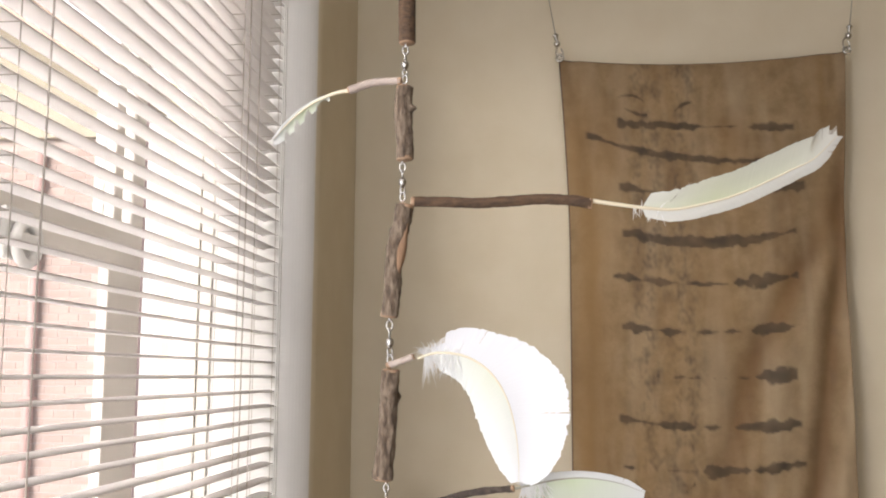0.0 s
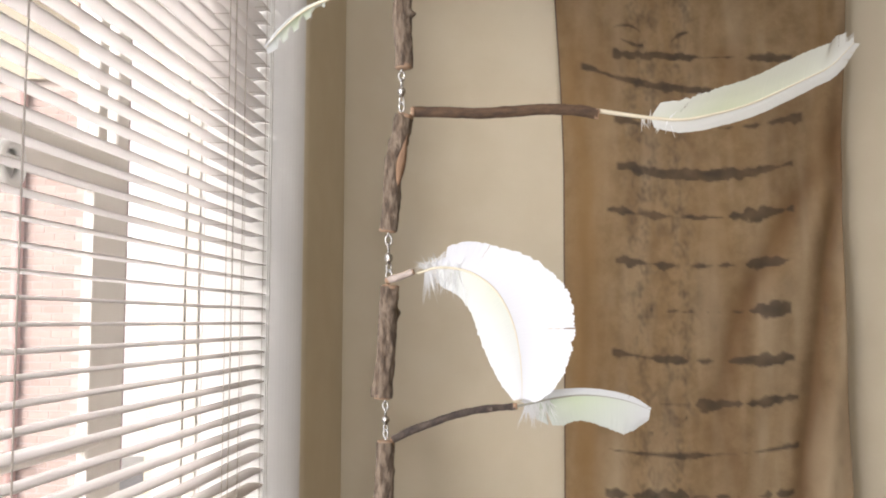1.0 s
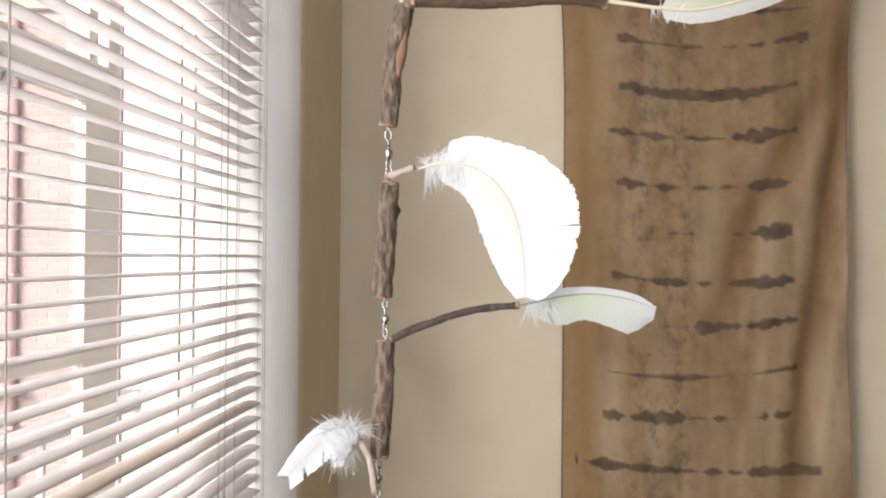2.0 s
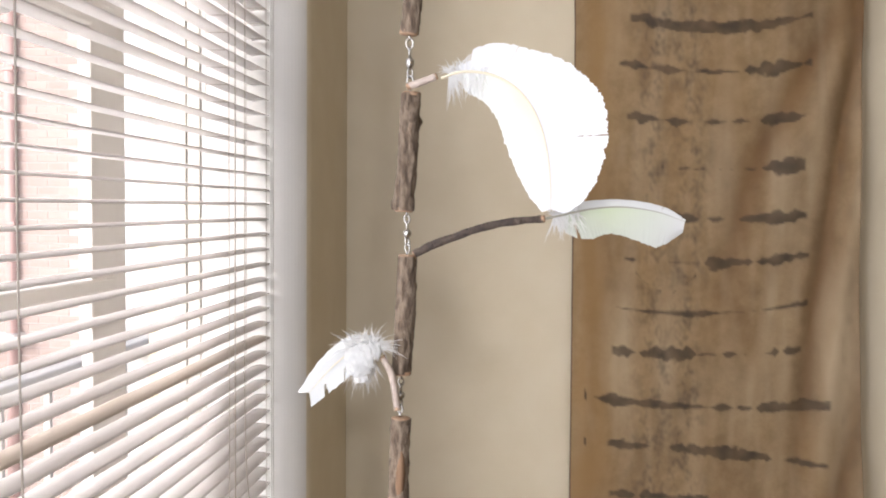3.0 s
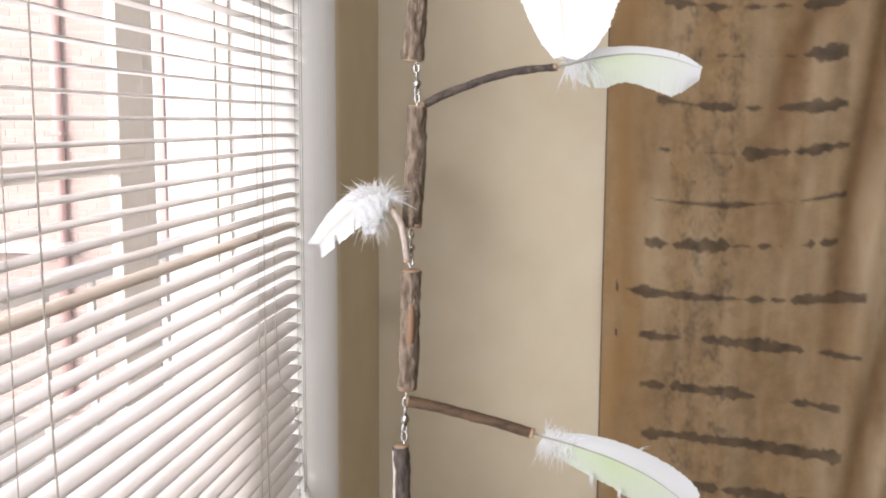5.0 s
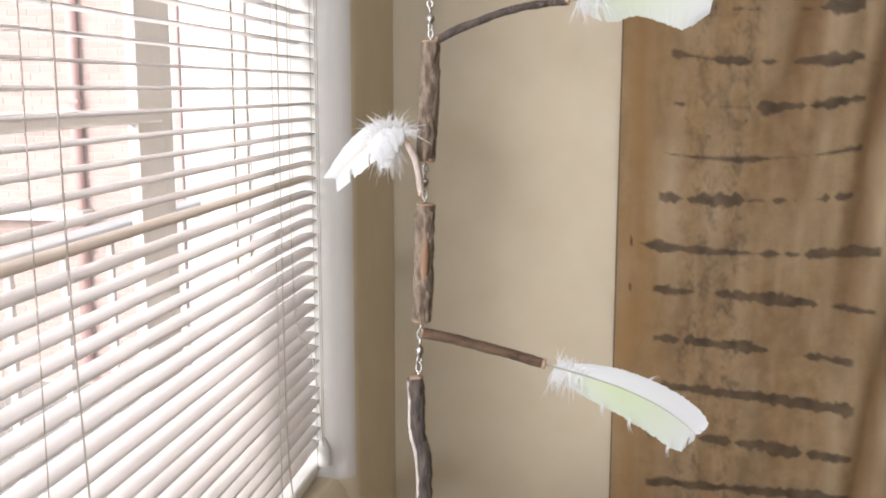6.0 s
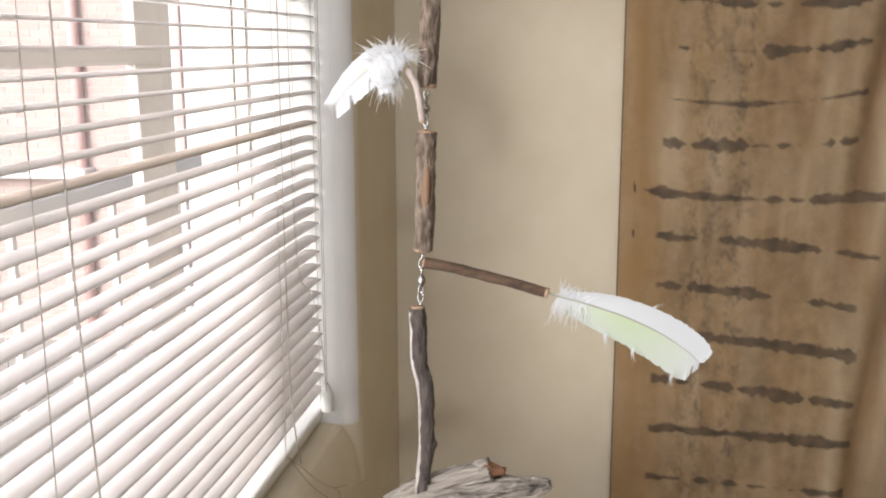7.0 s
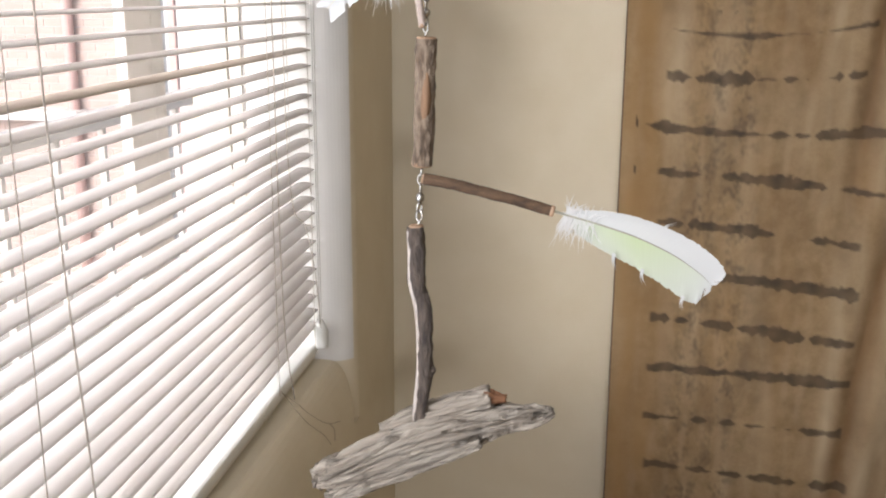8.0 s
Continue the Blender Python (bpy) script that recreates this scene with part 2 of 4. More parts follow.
# ---------- the room ----------
WX, BY = -0.368, 1.945        # inner faces of the window wall and of the back wall
W0, W1, S0, S1 = 0.10, 1.64, 0.905, 2.36    # the window opening: along the wall, and sill to head
GZ = -1.85                    # ground outside
XO = -0.64                    # outer face of the window wall


def structure(name, bm, mat, label, category, smooth=False):
    return tagged(part(name, bm, mat, None, "", smooth), label, category, kind="structure")


bm = bmesh.new()
add_box(bm, (XO, -2.6, -0.02), (WX, 1.945, S0 - 0.11))
add_box(bm, (XO, -2.6, S1), (WX, 1.945, 2.62))
add_box(bm, (XO, -2.6, S0 - 0.11), (WX, W0, S1))
structure("wall_window", bm, PLASTER, "cream plastered wall with a deep window opening", "wall")

# jamb of the deep window opening, its edge towards the room rounded
JR = 0.036
prof = [(XO, W1 + 0.12), (-0.58, W1 + 0.12), (-0.58, W1), (WX - JR, W1)] + [(WX - JR + JR * math.sin(a), W1 + JR - JR * math.cos(a)) for a in [math.pi / 2 * k / 14 for k in range(1, 15)]] + [(WX, BY), (XO, BY)]
verts = [(x, y, z) for z in (S0 - 0.11, S1) for x, y in prof]
k = len(prof)
faces = [tuple(range(k))[::-1], tuple(range(k, 2 * k))] + [(i, (i + 1) % k, k + (i + 1) % k, k + i) for i in range(k)]
tagged(add_mesh("wall_jamb", verts, faces, PLASTER, smooth=False), "cream plastered window jamb with a rounded edge", "wall", kind="structure")

# added lining, its white imitating daylight on the jamb, into the rounded edge
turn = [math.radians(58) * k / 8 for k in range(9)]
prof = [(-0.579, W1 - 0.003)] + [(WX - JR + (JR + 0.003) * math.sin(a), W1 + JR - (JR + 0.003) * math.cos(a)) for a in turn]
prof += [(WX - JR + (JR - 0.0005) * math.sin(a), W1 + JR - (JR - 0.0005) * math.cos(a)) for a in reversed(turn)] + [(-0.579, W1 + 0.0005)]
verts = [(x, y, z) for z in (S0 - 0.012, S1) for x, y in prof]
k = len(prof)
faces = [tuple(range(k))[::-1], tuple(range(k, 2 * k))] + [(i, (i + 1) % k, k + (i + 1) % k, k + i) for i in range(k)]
tagged(add_mesh("jamb_lining", verts, faces, REVEAL, smooth=False), "pale lining on the window jamb, whitened for its daylight", "jamb", kind="structure")

# sloping plaster sill with a rounded nose
prof = [(XO, S0 - 0.010), (-0.404, S0 - 0.010)] + [(-0.404 + (WX + 0.404) * math.sin(a), S0 - 0.11 + 0.10 * math.cos(a)) for a in [math.pi / 2 * q / 10 for q in range(1, 11)]] + [(XO, S0 - 0.11)]
verts = [(x, y, z) for y in (W0, W1) for x, z in prof]
k = len(prof)
faces = [tuple(range(k)), tuple(range(k, 2 * k))[::-1]] + [(i, k + i, k + (i + 1) % k, (i + 1) % k) for i in range(k)]
tagged(add_mesh("window_sill", verts, faces, PLASTER, smooth=False), "cream plastered sloping window sill", "window sill", kind="structure")

tagged(part("sill_board", box((-0.545, W0, S0 - 0.008), (-0.424, W1, S0 + 0.001), 0.003), FRAME), "white painted timber sill board under the blind", "sill board", kind="structure")
structure("wall_back", box((XO, BY, -0.02), (2.6, BY + 0.2, 2.62)), PLASTER, "cream plastered wall behind the cloth hanging", "wall")
structure("wall_right", box((2.4, -2.6, -0.02), (2.6, BY, 2.62)), PLASTER, "plain cream plastered wall", "wall")
bm = bmesh.new()
add_box(bm, (WX, -2.6, -0.02), (0.30, -2.4, 2.62))
add_box(bm, (0.54, -2.6, -0.02), (2.4, -2.4, 2.62))
add_box(bm, (0.30, -2.6, -0.02), (0.54, -2.4, 2.06))
add_box(bm, (0.30, -2.6, 2.42), (0.54, -2.4, 2.62))
structure("wall_rear", bm, PLASTER, "cream plastered wall with a small high window", "wall")
structure("ceiling", box((XO, -2.6, 2.62), (2.6, BY + 0.2, 2.72)), CEIL, "plain white plaster ceiling", "ceiling")
structure("floor", box((XO, -2.6, -0.12), (2.6, BY + 0.2, -0.02)), FLOOR, "pale timber floor", "floor")
structure("footing", box((XO + 0.01, -2.59, GZ), (2.59, BY + 0.19, -0.121)), MORTAR, "plain rendered footing of the house", "footing")
structure("porch_deck", box((-1.36, -2.4, GZ), (XO - 0.004, 3.3, -0.35), 0.01), PAVING, "grey paved porch deck outside the window", "deck")
structure("ground", box((-3000, -3000, GZ - 0.3), (3000, 3000, GZ)), PAVING, "grey paved ground outside the house", "ground")

# ---------- the window ----------
window = thing("window_1", (-0.56, 0.87, S0), "white painted double hung timber window", "window", kind="structure")
for a, b in (((-0.605, W0, S0), (-0.545, W0 + 0.022, S1)), ((-0.605, W0, S1 - 0.03), (-0.545, W1, S1)), ((-0.61, W0, S0 - 0.006), (-0.546, W1, S0 + 0.012))):
    part("window_frame", box(a, b, 0.003), FRAME, window)
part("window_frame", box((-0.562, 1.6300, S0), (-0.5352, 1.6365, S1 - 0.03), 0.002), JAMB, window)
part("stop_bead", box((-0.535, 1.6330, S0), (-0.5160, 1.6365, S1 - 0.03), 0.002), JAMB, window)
part("mullion", box((-0.580, 1.436, S0), (-0.556, 1.472, S1), 0.003), FRAME, window)
part("sash_stile", box((-0.541, 1.312, S0), (-0.528, 1.376, 1.742), 0.002), FRAME, window)
part("sash_stile", box((-0.580, 1.371, 1.742), (-0.552, 1.398, S1), 0.003), FRAME, window)
part("meeting_rail", box((-0.541, W0 + 0.02, 1.712), (-0.524, 1.310, 1.740), 0.003), FRAME, window)
part("meeting_rail", box((-0.578, W0 + 0.02, 1.742), (-0.548, 1.436, 1.768), 0.003), FRAME, window)
part("glazing_bar", box((-0.543, W0 + 0.02, 1.424), (-0.5265, 1.374, 1.441), 0.003), FRAME, window)
part("sash_rail", box((-0.545, W0 + 0.02, S0 + 0.012), (-0.517, 1.310, S0 + 0.07), 0.003), FRAME, window)
for a, b in (((-0.534, W0 + 0.02, S0 + 0.07), (-0.531, 1.310, 1.426)), ((-0.534, W0 + 0.02, 1.443), (-0.531, 1.310, 1.712)), ((-0.567, W0 + 0.02, 1.768), (-0.564, 1.371, S1 - 0.03)), ((-0.577, 1.470, S0 + 0.012), (-0.574, 1.6355, S1 - 0.03))):
    pane = part("pane", box(a, b), GLASS, window)
    pane.visible_shadow = False
latch = part("sash_latch", box((-0.517, 1.058, 1.690), (-0.511, 1.108, 1.738), 0.002), PLASTIC, window, "white round sash latch")
tube("knob", ring_points((-0.503, 1.083, 1.706), 0.019, (0, 1, 0), (0, 0, 1)), 0.0055, PLASTIC, latch, sides=10, steps=1, closed=True)
part("lever", box((-0.511, 1.064, 1.704), (-0.498, 1.102, 1.714), 0.002), PLASTIC, latch)

rear = thing("window_2", (0.42, -2.5, 2.06), "small high white timber window", "window", kind="structure")
for a, b in (((0.30, -2.55, 2.06), (0.315, -2.50, 2.42)), ((0.525, -2.55, 2.06), (0.54, -2.50, 2.42)), ((0.315, -2.55, 2.06), (0.525, -2.50, 2.08)), ((0.315, -2.55, 2.40), (0.525, -2.50, 2.42))):
    part("window_frame", box(a, b, 0.003), FRAME, rear)

# ---------- the venetian blind ----------
BX, PITCH, B0, B1 = -0.428, 0.0203, 0.135, 1.628
blind = thing("venetian_blind", (BX, 0.88, S1 - 0.05), "white venetian blind with open slats hanging in the window", "blind")
part("headrail", box((BX - 0.014, B0, S1 - 0.032), (BX + 0.014, B1, S1 - 0.004), 0.002), PLASTIC, blind)
part("bottom_rail", box((BX - 0.012, B0, 0.912), (BX + 0.0125, B1, 0.926), 0.004), PLASTIC, blind, "white rounded bottom rail")


def slat_mesh(name, mat):
    """A slat arched across its width, 25 mm wide and about 1 mm thick."""
    n = 8
    top = [(0.0125 * (2 * i / n - 1), 0.0022 * (1 - (2 * i / n - 1) ** 2)) for i in range(n + 1)]
    low = [(x * 0.985, z - 0.0009) for x, z in reversed(top)]
    ring = top + low
    k = len(ring)
    verts = []
    ys = [B0 + (B1 - B0) * j / 6 for j in range(7)]
    for y in ys:
        verts += [(x, y, z) for x, z in ring]
    faces = [tuple(range(k)), tuple(range(6 * k, 7 * k))[::-1]]
    for j in range(6):
        faces += [(j * k + i, (j + 1) * k + i, (j + 1) * k + (i + 1) % k, j * k + (i + 1) % k) for i in range(k)]
    me = bpy.data.meshes.new(name)
    me.from_pydata(verts, [], faces)
    me.polygons.foreach_set("use_smooth", [True] * len(me.polygons))
    me.materials.append(mat)
    return me


fresh, shaded = slat_mesh("slat", SLAT), slat_mesh("slat_shaded", SLAT_SHADED)
rng = random.Random(4)
zs = [1.3405 + PITCH * i for i in range(-19, 48)]
for i, z in enumerate(zs):
    is_shaded = i == 19
    slat = new("slat", shaded if is_shaded else fresh)
    slat.parent = blind
    slat.matrix_parent_inverse = Matrix.Translation(-blind.location)
    tilt = 2.0 + rng.uniform(-1.5, 1.5) + (3.5 if is_shaded else 0)
    slat.matrix_basis = pose(BX, 0, z + rng.uniform(-0.0006, 0.0006), 0, tilt, rng.uniform(-0.04, 0.04))
    if is_shaded:
        slat["label"] = "slat coloured darker for its shade"

for y in (0.27, 0.893, 1.432, 1.600):
    for x in (BX - 0.0135, BX + 0.0135):
        tube("ladder_cord", [(x, y + 0.004 * (x > BX), 0.92), (x, y, S1 - 0.03)], 0.0005, CORD, blind, sides=5, steps=1)
    verts, faces = [], []
    for z in zs:
        v, f = tube_data([Vector((BX - 0.0135, y, z - 0.0016)), Vector((BX + 0.0135, y, z - 0.0016))], 0.0004, 4)
        faces += [tuple(q + len(verts) for q in face) for face in f]
        verts += v
    tagged(add_mesh("ladder_thread", verts, faces, CORD, blind), kind="stuff")
lift = tube("lift_cord", [(BX + 0.022, 0.930, S1 - 0.03), (BX + 0.0225, 0.925, 1.9), (BX + 0.023, 0.921, 1.6), (BX + 0.023, 0.926, 1.3), (BX + 0.023, 0.946, 1.04), (BX + 0.022, 0.95, 0.93)], 0.0009, CORD, blind, "grey cotton lift cord", sides=6)
tube("lift_cord", [(BX + 0.016, 1.449, S1 - 0.03), (BX + 0.017, 1.448, 1.7), (BX + 0.017, 1.447, 1.2), (BX + 0.018, 1.452, 1.0), (BX + 0.024, 1.464, 0.905)], 0.0008, CORD, blind, "grey cotton lift cord", sides=6)
tube("loose_cord", [(BX + 0.016, 1.50, S1 - 0.03), (BX + 0.017, 1.487, 1.5), (BX + 0.017, 1.497, 1.18), (BX + 0.017, 1.562, 1.11), (BX + 0.018, 1.60, 1.03), (BX + 0.02, 1.617, 0.93)], 0.0006, CORD, blind, sides=6)
for dy in (0.0, 0.011):
    tube("control_cord", [(BX + 0.016, 1.614 + dy, S1 - 0.03), (BX + 0.016, 1.615 + dy, 1.5), (BX + 0.017, 1.616 + dy * 0.8, 0.95)], 0.0012, PLASTIC, blind, sides=6)
tube("tassel", [(BX + 0.017, 1.621, 0.962), (BX + 0.017, 1.621, 0.950), (BX + 0.017, 1.621, 0.935), (BX + 0.017, 1.621, 0.921)], lambda f: 0.004 + 0.0065 * min(1, 2.2 * f), PLASTIC, blind, "white plastic cord tassel", sides=14)

frayed = thing("frayed_cord_end", (-0.40, 1.42, 0.93), "thin frayed dry brown cord hanging under the blind", "cord")
for pts in ([(-0.406, 1.415, 0.935), (-0.390, 1.432, 0.912), (-0.380, 1.455, 0.888), (-0.368, 1.49, 0.862), (-0.362, 1.535, 0.846)],
            [(-0.406, 1.418, 0.933), (-0.392, 1.430, 0.905), (-0.382, 1.447, 0.880), (-0.368, 1.468, 0.856), (-0.362, 1.482, 0.836)],
            [(-0.366, 1.492, 0.861), (-0.362, 1.500, 0.850), (-0.362, 1.503, 0.832)]):
    tube("strand", pts, 0.00035, DUST, frayed, sides=5)

# ---------- the cloth hanging ----------
CY, CT, CB = 1.905, 2.128, 0.40


def cloth_left(z):
    return 0.009 - 0.016 * max(0.0, (z - 1.80) / 0.33) ** 1.5


def cloth_right(z):
    return 0.455 + 0.014 * max(0.0, (z - 1.75) / 0.38) ** 1.5 + 0.018 * max(0.0, min(1.0, (1.45 - z) / 0.5))


STRIPES = []


def stripe(x0, x1, z0, zm, z1, marks):
    """A row of dye blots from x0 to x1; z at its start, middle and end; marks: how thick the dye is, step by step."""
    STRIPES.append((x0, x1, z0, zm, z1, [int(c) for c in marks]))


stripe(0.093, 0.376, 2.018, 2.010, 2.003, "655555555652121210566665")
stripe(0.042, 0.390, 1.995, 1.950, 1.948, "5433455566555555444443221")
stripe(0.095, 0.390, 1.904, 1.886, 1.902, "5642222233002203404566")
stripe(0.099, 0.374, 1.827, 1.808, 1.826, "56766667787788877665424")
stripe(0.083, 0.376, 1.753, 1.739, 1.753, "35642356421134342205578876424")
stripe(0.096, 0.373, 1.669, 1.659, 1.670, "3675421464200243203420157887621")
stripe(0.150, 0.367, 1.588, 1.585, 1.592, "2002312200101012204999998")
stripe(0.089, 0.371, 1.519, 1.505, 1.514, "5633222456665014410035467888764")
stripe(0.095, 0.376, 1.441, 1.435, 1.450, "33000001212207886545054776453")
stripe(0.083, 0.377, 1.362, 1.354, 1.374, "1222332445543221111223344")
stripe(0.077, 0.368, 1.293, 1.288, 1.299, "67730577788887132204401010350554")
stripe(0.050, 0.411, 1.216, 1.203, 1.213, "2578754456554443321453053077665678666")
stripe(0.073, 0.411, 1.141, 1.131, 1.114, "4665430005656677888765500455533")
stripe(0.076, 0.384, 1.060, 1.048, 1.030, "4555076665567787530000025633555")
stripe(0.081, 0.390, 0.979, 0.966, 0.950, "57656566666677777777777777886")
stripe(0.073, 0.392, 0.901, 0.884, 0.866, "66604400366670566778888705666654")
stripe(0.072, 0.393, 0.814, 0.806, 0.799, "566655666544455666677777888755")
stripe(0.070, 0.388, 0.726, 0.718, 0.709, "5542310550055023202020465457")
stripe(0.076, 0.404, 0.640, 0.625, 0.612, "665440453044505666540067666")
stripe(0.076, 0.398, 0.552, 0.540, 0.528, "456665567765445556677665")

stripe(0.0300, 0.0345, 1.224, 1.221, 1.218, "66")
stripe(0.0300, 0.0340, 1.146, 1.144, 1.142, "55")
stripe(0.090, 0.135, 2.064, 2.070, 2.058, "1233321")
stripe(0.102, 0.140, 2.046, 2.036, 2.034, "12332")
stripe(0.185, 0.215, 2.040, 2.052, 2.056, "23321")
stripe(0.110, 0.150, 1.418, 1.400, 1.388, "2111012")
stripe(0.170, 0.205, 1.386, 1.400, 1.416, "2101112")


def along(table, z):
    """Place along a fold's line, given as (height, place) from the top down."""
    zs_, xs_ = zip(*reversed(table))
    return float(np.interp(z, zs_, xs_))


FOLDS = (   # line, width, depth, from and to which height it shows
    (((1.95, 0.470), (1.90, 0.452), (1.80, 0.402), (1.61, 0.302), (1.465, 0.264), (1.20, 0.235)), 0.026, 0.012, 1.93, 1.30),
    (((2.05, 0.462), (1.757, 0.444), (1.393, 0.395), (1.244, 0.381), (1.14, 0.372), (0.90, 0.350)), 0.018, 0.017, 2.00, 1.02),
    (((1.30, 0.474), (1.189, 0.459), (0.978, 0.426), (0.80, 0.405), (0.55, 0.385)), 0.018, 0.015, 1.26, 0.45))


def fold_share(z, top, low):
    return max(0.0, min(1.0, (top - z) / 0.16)) * max(0.0, min(1.0, (z - low) / 0.25 + 0.15))


def fold(x, z):
    """How far the cloth stands off its plane: soft pleats that run down from the corners and along the sides."""
    drop = CT - z
    d = 0.0
    for line, wide, deep, top, low in FOLDS:
        a = along(line, z)
        k = fold_share(z, top, low)
        d -= 0.7 * deep * k * math.exp(-((x - a) / wide) ** 2)
        d += 0.6 * deep * k * math.exp(-((x - a - 1.9 * wide) / (1.1 * wide)) ** 2)
    c = 0.012 + 0.16 * drop
    d -= 0.006 * math.exp(-((x - c) / 0.014) ** 2) * max(0, 1 - drop / 0.4)
    e = 0.455 - 0.20 * drop
    d -= 0.006 * math.exp(-((x - e) / 0.016) ** 2) * max(0, 1 - drop / 0.4)
    d += 0.005 * math.exp(-((x - 0.030) / 0.02) ** 2) * min(1, drop / 0.3)
    d += 0.003 * math.sin(9 * x + 2.2 * z) + 0.0016 * noise.noise(Vector((x * 22, z * 5, 3.1)))
    d += 0.006 * max(0, (x - 0.40) / 0.07) * math.sin(6 * z + 1.0) * min(1, drop / 0.5)
    return d


def hanging_cloth():
    """Cloth sheet with pleats; dye blots, washes and painted fold shade are kept as values of the cloth's own points.
    """
    nx, nz = 230, 640
    u = np.linspace(0, 1, nx)
    verts, st, ru, gr, pa, go = [], [], [], [], [], []
    for j in range(nz):
        z = CT - (CT - CB) * j / (nz - 1)
        xl, xr = cloth_left(z), cloth_right(z)
        sag = 0.016 * max(0.0, 1 - j / 70)
        near = [s for s in STRIPES if min(s[2:5]) - 0.04 < z < max(s[2:5]) + 0.04]
        for i in range(nx):
            x = xl + (xr - xl) * u[i]
            drop = CT - z
            q = Vector((x, z, 0))
            sagged = sag * (1 - (2 * u[i] - 1) ** 2)
            verts.append((x, CY - fold(x, z), z - sagged))
            s = 0.0
            for x0, x1, z0, zm, z1, marks in near:
                f = (x - x0) / (x1 - x0)
                if -0.02 < f < 1.02:
                    g = max(0.0, min(1.0, f))
                    zc = z0 * (1 - g) * (1 - 2 * g) + 4 * zm * g * (1 - g) + z1 * g * (2 * g - 1)
                    k = g * (len(marks) - 1)
                    a = int(k)
                    m = marks[a] * (1 - (k - a)) + marks[min(a + 1, len(marks) - 1)] * (k - a)
                    lobe = 1 + 0.55 * noise.noise(q * 80) + 0.14 * noise.noise(q * 190)
                    half = 0.00150 * m * lobe
                    s = max(s, min(1.0, max(0.0, (half - abs(z - zc + 0.002 * noise.noise(q * 60))) / 0.0032)) * min(1.0, (f + 0.02) * 60, (1.02 - f) * 60) if half > 0.0012 else 0.0)
            st.append(s * (0.78 + 0.25 * noise.noise(q * 45)))
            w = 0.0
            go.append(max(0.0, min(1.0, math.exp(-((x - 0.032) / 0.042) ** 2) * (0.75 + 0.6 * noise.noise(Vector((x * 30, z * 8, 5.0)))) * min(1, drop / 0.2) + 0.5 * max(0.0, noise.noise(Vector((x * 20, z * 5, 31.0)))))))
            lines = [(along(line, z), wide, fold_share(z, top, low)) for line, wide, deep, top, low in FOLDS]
            # rust dye, deepened along the creases to paint the folds' shade
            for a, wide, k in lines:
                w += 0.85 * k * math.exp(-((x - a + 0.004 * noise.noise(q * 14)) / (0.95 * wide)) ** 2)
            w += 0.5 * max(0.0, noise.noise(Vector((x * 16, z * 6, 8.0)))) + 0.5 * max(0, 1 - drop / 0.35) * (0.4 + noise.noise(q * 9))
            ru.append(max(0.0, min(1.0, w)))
            h = 0.0
            for xc, wd in ((0.135, 0.028), (0.195, 0.024)):
                streak = noise.noise(Vector((x * 55, z * 30, 1.0))) + 0.7 * noise.noise(Vector((x * 170, z * 110, 4.0)))
                h += math.exp(-((x - xc) / wd) ** 2) * max(0.0, streak * 1.4 + 0.12)
            h += 0.45 * max(0.0, noise.noise(Vector((x * 10, z * 7, 2.0)))) + 0.30 * max(0.0, noise.noise(Vector((x * 42, z * 34, 6.0)))) * (0.06 < x < 0.40) + (0.5 * max(0.0, noise.noise(Vector((x * 60, z * 40, 12.0)))) if x > cloth_right(z) - 0.03 else 0)
            gr.append(min(1.0, h))
            # pale streaks; beside the folds they paint the crests' highlights
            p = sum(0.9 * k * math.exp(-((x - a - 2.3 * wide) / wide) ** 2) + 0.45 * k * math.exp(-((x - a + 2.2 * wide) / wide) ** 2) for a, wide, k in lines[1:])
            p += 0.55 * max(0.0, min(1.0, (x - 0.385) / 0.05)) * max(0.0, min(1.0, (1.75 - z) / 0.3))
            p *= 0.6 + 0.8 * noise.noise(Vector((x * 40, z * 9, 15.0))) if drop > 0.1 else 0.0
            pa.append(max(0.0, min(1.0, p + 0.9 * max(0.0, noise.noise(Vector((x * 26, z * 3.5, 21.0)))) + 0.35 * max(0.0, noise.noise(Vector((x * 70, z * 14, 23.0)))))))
    faces = [(j * nx + i, (j + 1) * nx + i, (j + 1) * nx + i + 1, j * nx + i + 1) for j in range(nz - 1) for i in range(nx - 1)]
    return verts, faces, st, ru, gr, pa, go


